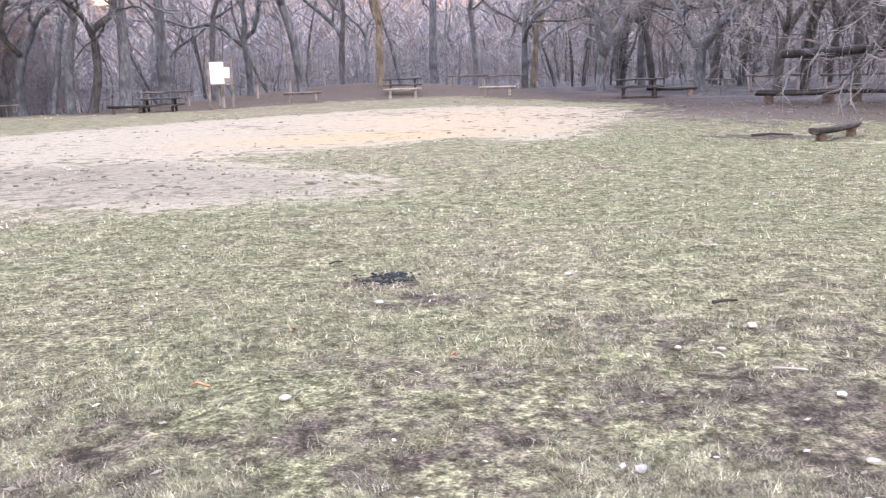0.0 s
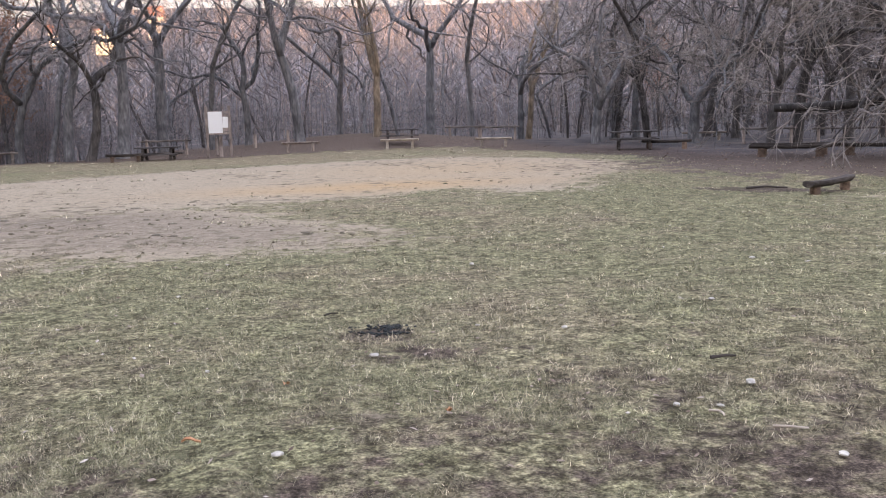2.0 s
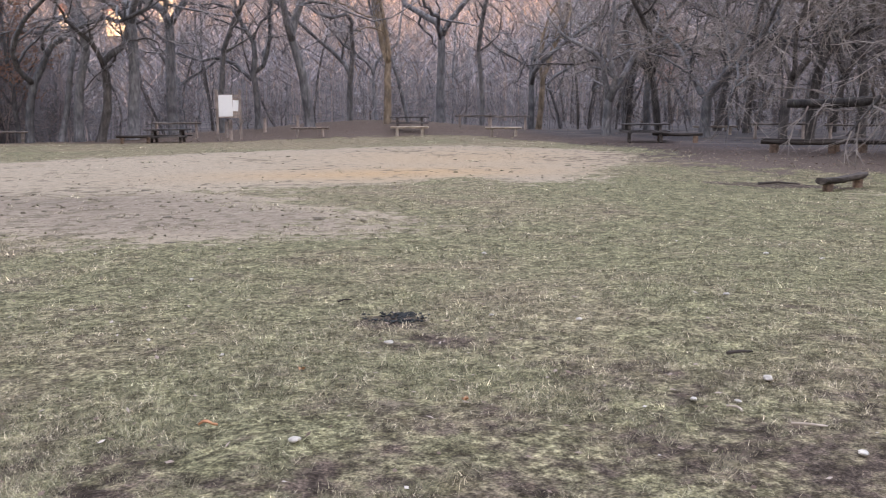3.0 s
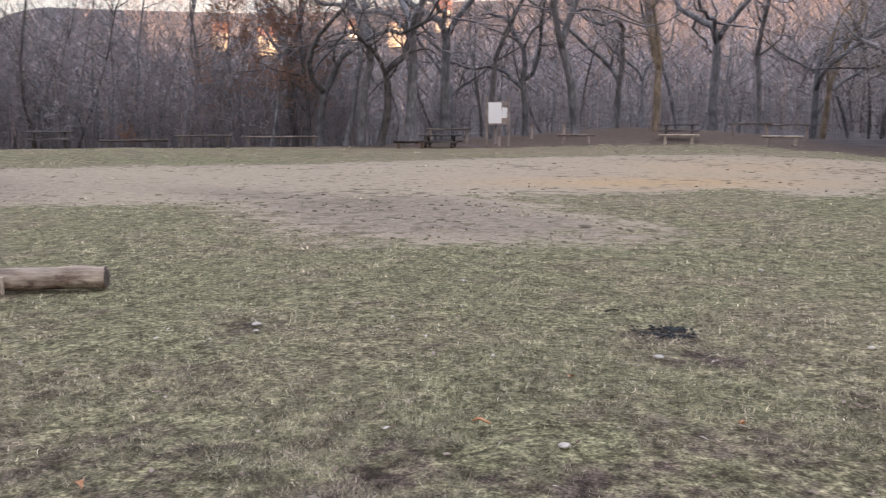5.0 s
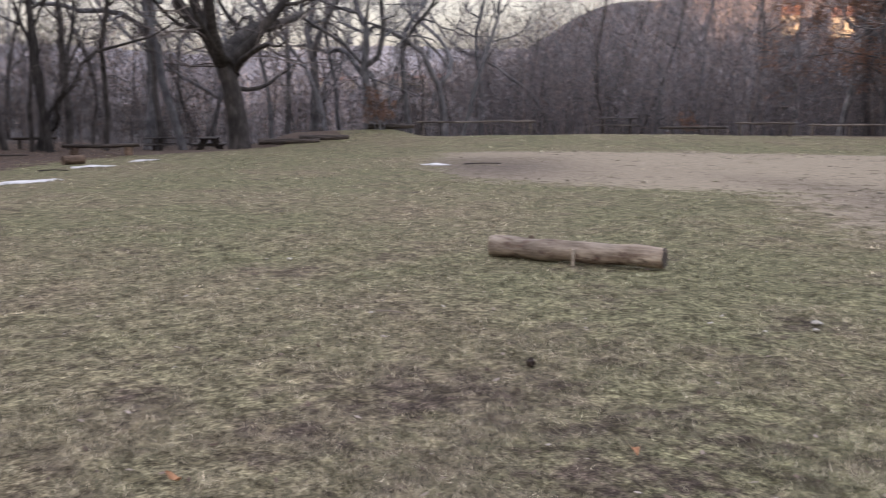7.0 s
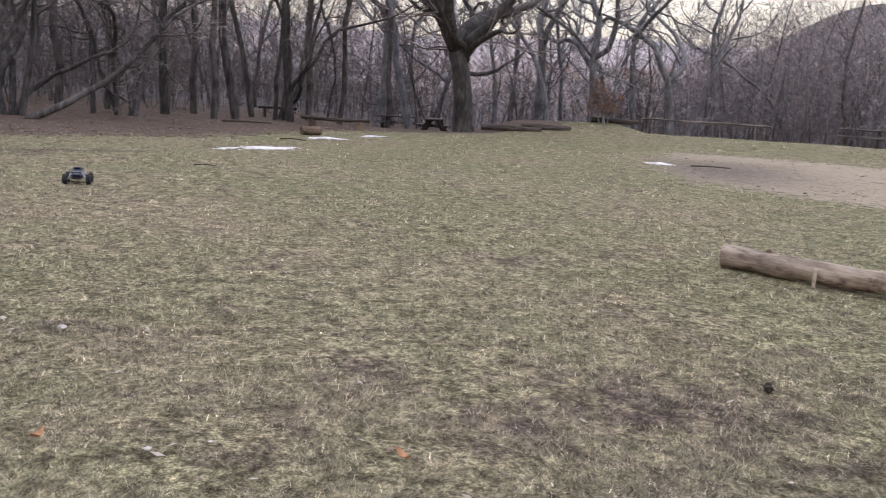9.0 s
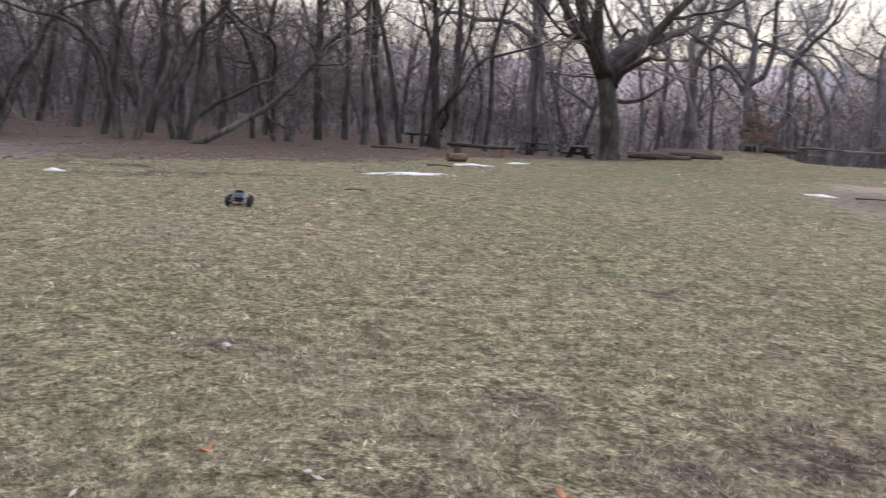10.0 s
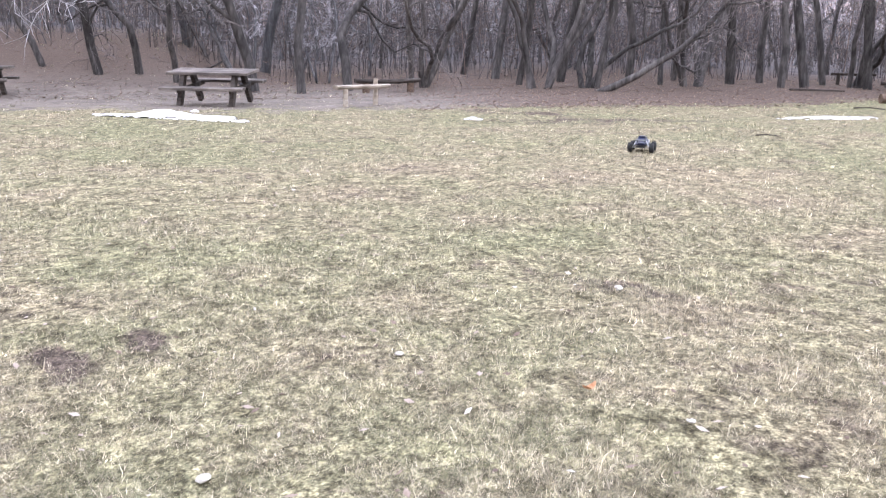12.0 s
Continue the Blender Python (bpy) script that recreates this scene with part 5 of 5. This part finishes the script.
stick(((-0.5, 0, 0.03), (0, 0.08, 0.06), (0.55, -0.03, 0.03)), 0.045, WOOD_DARK, 6.35, 17.95, -12, "dark broken branch beside a log bench")
stick(((-0.22, 0, 0.02), (0, 0.04, 0.04), (0.24, 0.0, 0.02)), 0.02, WOOD_DARK, -15.43, 2.29, 80, "dark broken branch on the grass")
stick(((-0.45, 0, 0.03), (0, 0.06, 0.06), (0.5, 0.0, 0.03)), 0.03, WOOD_DARK, -23.3, 5.7, 60, "dark broken branch at the edge of the leaf litter")
stick(((-0.6, 0, 0.03), (0, 0.05, 0.05), (0.7, 0.02, 0.03)), 0.03, WOOD_DARK, -18.0, 15.0, 60, "dark branch lying on the dirt track")
stick(((-1.1, 0, 0.05), (0, 0.05, 0.06), (1.1, 0.0, 0.05)), 0.06, WOOD_DARK, -31.0, 6.0, 75, "long dark pole lying on the leaf litter")
stump = Shape().tube([(-0.30, 0, 0.12), (0, 0.01, 0.125), (0.30, 0, 0.12)], [0.13, 0.125, 0.13], 14, jag=0.05)
drop("log", stump.mesh("log"), WOOD_RAW, -26.3, 7.0, 100, "short reddish cut log beside old snow", "log")
drop("soil_clod", lump(4, (0.028, 0.025, 0.030), 0.9, 0.5), SOIL, -3.94, 3.646, 0, "dark clod of soil on the worn grass", "clod", up=0.03)
ash = thing("ash_patch", "dark patch of ash and charcoal burnt into the grass", "ash patch")
for k in range(120):
    s = rnd.uniform(0.005, 0.013)
    ob = part("charcoal", lump(70 + k, (s * 1.7, s, s), 0.5, 0.5), CHARCOAL, ash)
    ob.matrix_local = pose(max(-0.26, min(0.26, rnd.gauss(0, 0.11))), rnd.gauss(0, 0.035) + rnd.choice((-0.10, 0.09, 0.0)), 0.010, 0, 0, 50 * k)
ash.matrix_world = pose(-0.50, 6.42, ground_z(-0.50, 6.42), 0, 0, 4)


# ---- grass ----
BARE_SPOTS = ((-4.00, -2.42, 0.10, 0.24, -30), (-4.32, -2.17, 0.11, 0.24, -40), (6.3, 18.0, 1.2, 0.3, -14), (-0.28, 5.75, 0.35, 0.12, 0), (-0.52, 6.42, 0.24, 0.18, 0), (-3.35, 5.3, 0.2, 0.6, 0))


def grass():
    """Short worn blades over the meadow within reach of the eye, one mesh."""
    n, m = 150000, 10
    az = rng.uniform(-36, 134, n)
    near, far = 1.9 ** -0.75, 46.0 ** -0.75
    r = (near + (far - near) * rng.random(n)) ** (-1 / 0.75)
    x, y = -0.25 - r * np.sin(np.radians(az)), 0.2 + r * np.cos(np.radians(az))
    lush = np.array([noise.noise((a * 1.1, b * 1.1, 0.3)) + 0.7 * noise.noise((a * 4.2, b * 4.2, 4.0)) for a, b in zip(x, y)])
    thin = 0.55 * spot(x, y, 1.4, 3.6, 1.6, 1.3) + 0.45 * spot(x, y, -0.8, 3.3, 2.2, 1.0) + 0.4 * spot(x, y, -3.4, 2.0, 2.2, 2.2)
    keep = lush > -0.75 + 0.45 * rng.random(n) + thin
    keep &= (np.maximum(inside(TRACK, x, y), inside(LOBE, x, y)) < -0.3 + 0.9 * rng.random(n) ** 2) | (lush > np.where(inside(LOBE, x, y) > 0, 0.40, 0.55))
    keep &= (r < floor_edge(az) + rng.normal(0, 1.2, n)) | ((az > 103) & (r < 40) & (lush > 0.15))
    for cx, cy, rx, ry, turn in BARE_SPOTS:
        keep &= spot(x, y, cx, cy, rx, ry, turn) < 0.35 + 0.5 * rng.random(n)
    x, y, r, lush = x[keep], y[keep], r[keep], lush[keep]
    k = len(x) * m
    tufts = np.exp(rng.normal(0, 0.40, len(x)))
    own = np.repeat(tufts, m) * np.exp(rng.normal(0, 0.14, k))
    wide = np.repeat(np.minimum(0.016 + 0.0026 * r, 0.075), m)
    bx, by = np.repeat(x, m) + rng.normal(0, 1, k) * wide, np.repeat(y, m) + rng.normal(0, 1, k) * wide
    bz = land(bx, by) - 0.003
    a = rng.uniform(0, 2 * np.pi, k)
    rr = np.repeat(r, m)
    ln = rng.uniform(0.020, 0.055, k) * np.repeat(np.clip(1.0 + 0.5 * lush, 0.6, 1.5), m) * (0.9 + 0.014 * rr) * np.where(rng.random(k) < 0.05, 1.5, 1)
    flop = 1.5 - 0.95 * rng.random(k) ** 1.6
    w = np.maximum(0.0009, 0.00027 * rr) * rng.uniform(0.7, 1.35, k)
    cx, cy = np.cos(a), np.sin(a)
    h, o = ln * np.cos(flop), ln * np.sin(flop)
    P = np.empty((k, 3, 3))
    for i, (s, up) in enumerate(((-1, 0), (1, 0), (0, 1))):
        P[:, i, 0] = bx + cx * o * up - cy * w * s
        P[:, i, 1] = by + cy * o * up + cx * w * s
        P[:, i, 2] = bz + h * up
    me = bpy.data.meshes.new("grass")
    me.vertices.add(k * 3)
    me.vertices.foreach_set("co", P.ravel())
    me.loops.add(k * 3)
    me.loops.foreach_set("vertex_index", np.arange(k * 3, dtype=np.int32))
    me.polygons.add(k)
    me.polygons.foreach_set("loop_start", np.arange(0, k * 3, 3, dtype=np.int32))
    me.update(calc_edges=True)
    me.attributes.new("tone", "FLOAT", "POINT").data.foreach_set("value", np.repeat(own, 3).astype(np.float32))
    parched = np.repeat(rng.normal(0, 0.07, len(x)), m) + 0.07 * spot(bx, by, -6, -3.5, 5.0, 4.0) + 0.08 * spot(bx, by, -3.8, -1.2, 2.5, 2.0) + 0.08 * spot(bx, by, -13, 2, 6, 6) + 0.12 * spot(bx, by, -9, 38, 20, 5) - 0.14 * spot(bx, by, 6.5, 16, 5, 6) + 0.02 * spot(bx, by, -1.5, 8.0, 6.0, 3.0)
    me.attributes.new("dry", "FLOAT", "POINT").data.foreach_set("value", np.repeat(parched, 3).astype(np.float32))
    mat, nn, l, b = material("grass blades")
    shade = nn.new("ShaderNodeAttribute")
    shade.attribute_name = "tone"
    geo = nn.new("ShaderNodeNewGeometry")
    green = ramp_node(mat, geo.outputs["Random Per Island"], ((0, (0.055, 0.054, 0.029)), (0.5, (0.240, 0.236, 0.143)), (1, (0.42, 0.405, 0.275))))
    straw = ramp_node(mat, geo.outputs["Random Per Island"], ((0, (0.085, 0.067, 0.045)), (0.5, (0.33, 0.282, 0.200)), (1, (0.50, 0.44, 0.335))))
    f = noise_node(mat, 0.22, 4, 0.55, coords=geo.outputs["Position"])
    g = noise_node(mat, 1.1, 5, 0.6, coords=geo.outputs["Position"])
    pick = math_node(mat, "ADD", math_node(mat, "MULTIPLY", f, 0.75), math_node(mat, "MULTIPLY", g, 0.55))
    thirst = nn.new("ShaderNodeAttribute")
    thirst.attribute_name = "dry"
    pick = math_node(mat, "ADD", pick, thirst.outputs["Fac"])
    pick = math_node(mat, "ADD", pick, math_node(mat, "MULTIPLY", math_node(mat, "SUBTRACT", geo.outputs["Random Per Island"], 0.5), 0.3))
    col = mix_node(mat, ramp_node(mat, pick, ((0.585, (0, 0, 0)), (0.77, (1, 1, 1)))), green, straw)
    tone = ramp_node(mat, noise_node(mat, 5.0, 3, 0.6, coords=geo.outputs["Position"]), ((0.36, (0.82, 0.81, 0.79)), (0.5, (1.0, 1.0, 1.0)), (0.64, (1.18, 1.17, 1.15))))
    col = mix_node(mat, 1.0, col, ramp_node(mat, noise_node(mat, 8.0, 6, 0.72, coords=geo.outputs["Position"]), ((0.40, (0.62, 0.61, 0.58)), (0.5, (1.0, 1.0, 1.0)), (0.60, (1.38, 1.36, 1.33)))), "MULTIPLY")
    col = mix_node(mat, 1.0, col, shade.outputs["Color"], "MULTIPLY")
    l.new(mix_node(mat, 1.0, col, tone, "MULTIPLY"), b.inputs["Base Color"])
    b.inputs["Roughness"].default_value = 0.8
    b.inputs["Specular IOR Level"].default_value = 0.15
    me.materials.append(mat)
    tagged(new("grass", me), "short worn winter grass, part green and part straw", "grass", kind="stuff")


grass()


def fallen_leaves():
    """Pale and brown scraps of leaf strewn over the grass, one mesh."""
    v, f = [], []
    for _ in range(2200):
        az, r = rnd.uniform(-36, 134), 2.2 + 24 * rnd.random() ** 1.3
        x, y = polar(az, r)
        z = ground_z(x, y) + rnd.uniform(0.012, 0.04)
        a, ln, w = rnd.uniform(0, 6.28), rnd.uniform(0.010, 0.028), rnd.uniform(0.006, 0.014)
        c, s = math.cos(a), math.sin(a)
        t1, t2 = rnd.uniform(-0.4, 0.4), rnd.uniform(-0.4, 0.4)
        b = len(v)
        for u, q, h in ((-1, 0, t1), (-0.2, -1, t2 * 0.5), (1, -0.2, -t1), (0.1, 1, -t2 * 0.5), (0, 0, 0.25)):
            v.append((x + ln * u * c - w * q * s, y + ln * u * s + w * q * c, z + ln * h))
        f += [(b, b + 1, b + 4), (b + 1, b + 2, b + 4), (b + 2, b + 3, b + 4), (b + 3, b, b + 4)]
    me = bpy.data.meshes.new("fallen_leaves")
    me.from_pydata(v, [], f)
    mat, nn, l, b = material("leaf scraps")
    geo = nn.new("ShaderNodeNewGeometry")
    l.new(ramp_node(mat, geo.outputs["Random Per Island"], ((0, (0.08, 0.05, 0.036)), (0.5, (0.22, 0.16, 0.125)), (0.85, (0.40, 0.33, 0.28)), (1, (0.60, 0.55, 0.50)))), b.inputs["Base Color"])
    b.inputs["Roughness"].default_value = 0.8
    me.materials.append(mat)
    tagged(new("fallen_leaves", me), "pale and brown dead leaves strewn over the grass", "dead leaves", kind="stuff")


fallen_leaves()


def turf_clods():
    """Small dark tufts and clods of turf left standing on the trodden dirt, one mesh."""
    v, f = [], []
    n = 5200
    x, y = rng.uniform(-22, 5, n), rng.uniform(9.5, 34, n)
    depth = np.maximum(inside(TRACK, x, y), inside(LOBE, x, y))
    lobe = inside(LOBE, x, y)
    chance = np.where(lobe > -0.8, 0.85, 0.10) + 0.7 * np.exp(-np.maximum(depth, 0) / 0.7)
    patchy = np.array([noise.noise((a * 0.8, b * 0.8, 9.0)) for a, b in zip(x, y)])
    keep = (depth > -0.2) & (rng.random(n) < chance * np.clip(0.55 + 1.6 * patchy, 0, 1))
    for px, py in zip(x[keep], y[keep]):
        size, up = 0.018 + 0.075 * rnd.random() ** 2.2, rnd.uniform(0.010, 0.028)
        z, turn, b = ground_z(px, py) - 0.004, rnd.uniform(0, 6.28), len(v)
        for k in range(6):
            a, q = turn + k * 1.047, size * rnd.uniform(0.7, 1.3)
            v.append((px + q * math.cos(a), py + 0.7 * q * math.sin(a), z))
            v.append((px + 0.6 * q * math.cos(a), py + 0.42 * q * math.sin(a), z + up * rnd.uniform(0.6, 1.2)))
        v.append((px, py, z + up))
        for k in range(6):
            i, j = b + 2 * k, b + 2 * ((k + 1) % 6)
            f += [(i, j, j + 1, i + 1), (i + 1, j + 1, b + 12)]
    me = bpy.data.meshes.new("turf_clods")
    me.from_pydata(v, [], f)
    mat, nn, l, b = material("turf clods")
    geo = nn.new("ShaderNodeNewGeometry")
    tone = ramp_node(mat, geo.outputs["Random Per Island"], ((0, (0.085, 0.068, 0.052)), (0.6, (0.155, 0.128, 0.088)), (1, (0.20, 0.185, 0.105))))
    l.new(mix_node(mat, 0.45, tone, ramp_node(mat, noise_node(mat, 60, 4, 0.7), ((0.35, (0.04, 0.033, 0.026)), (0.65, (0.24, 0.205, 0.14))))), b.inputs["Base Color"])
    b.inputs["Roughness"].default_value = 0.9
    me.materials.append(mat)
    tagged(new("turf_clods", me), "dark clods of turf left on the trodden dirt", "turf clods", kind="stuff")


turf_clods()


def leaf_litter():
    """Red-brown oak leaves thick on the floor at the edge of the wood, one mesh."""
    v, f = [], []
    for _ in range(14500):
        az = rnd.uniform(72, 104) if _ < 6800 else rnd.uniform(104, 133) if _ < 11200 else rnd.uniform(-32, 20)
        x, y = polar(az, float(floor_edge(np.array(az))) + (-1.2 if az < 104 else 3.0) + 18 * rnd.random() ** 1.3)
        z = ground_z(x, y) + rnd.uniform(0.01, 0.05)
        a, ln, w = rnd.uniform(0, 6.28), rnd.uniform(0.02, 0.05), rnd.uniform(0.014, 0.03)
        c, s = math.cos(a), math.sin(a)
        h = rnd.uniform(-0.2, 0.2)
        b = len(v)
        for u, q, k in ((-1, 0, h), (0, -1, 0.2), (1, 0, -h), (0, 1, 0.35)):
            v.append((x + ln * u * c - w * q * s, y + ln * u * s + w * q * c, z + ln * k))
        f += [(b, b + 1, b + 2), (b, b + 2, b + 3)]
    me = bpy.data.meshes.new("leaf_litter")
    me.from_pydata(v, [], f)
    mat, nn, l, b = material("oak leaf litter")
    geo = nn.new("ShaderNodeNewGeometry")
    l.new(ramp_node(mat, geo.outputs["Random Per Island"], ((0, (0.12, 0.08, 0.062)), (0.6, (0.20, 0.137, 0.106)), (1, (0.34, 0.245, 0.19)))), b.inputs["Base Color"])
    b.inputs["Roughness"].default_value = 0.8
    me.materials.append(mat)
    tagged(new("leaf_litter", me), "red-brown oak leaves thick on the floor of the wood", "leaf litter", kind="stuff")


leaf_litter()
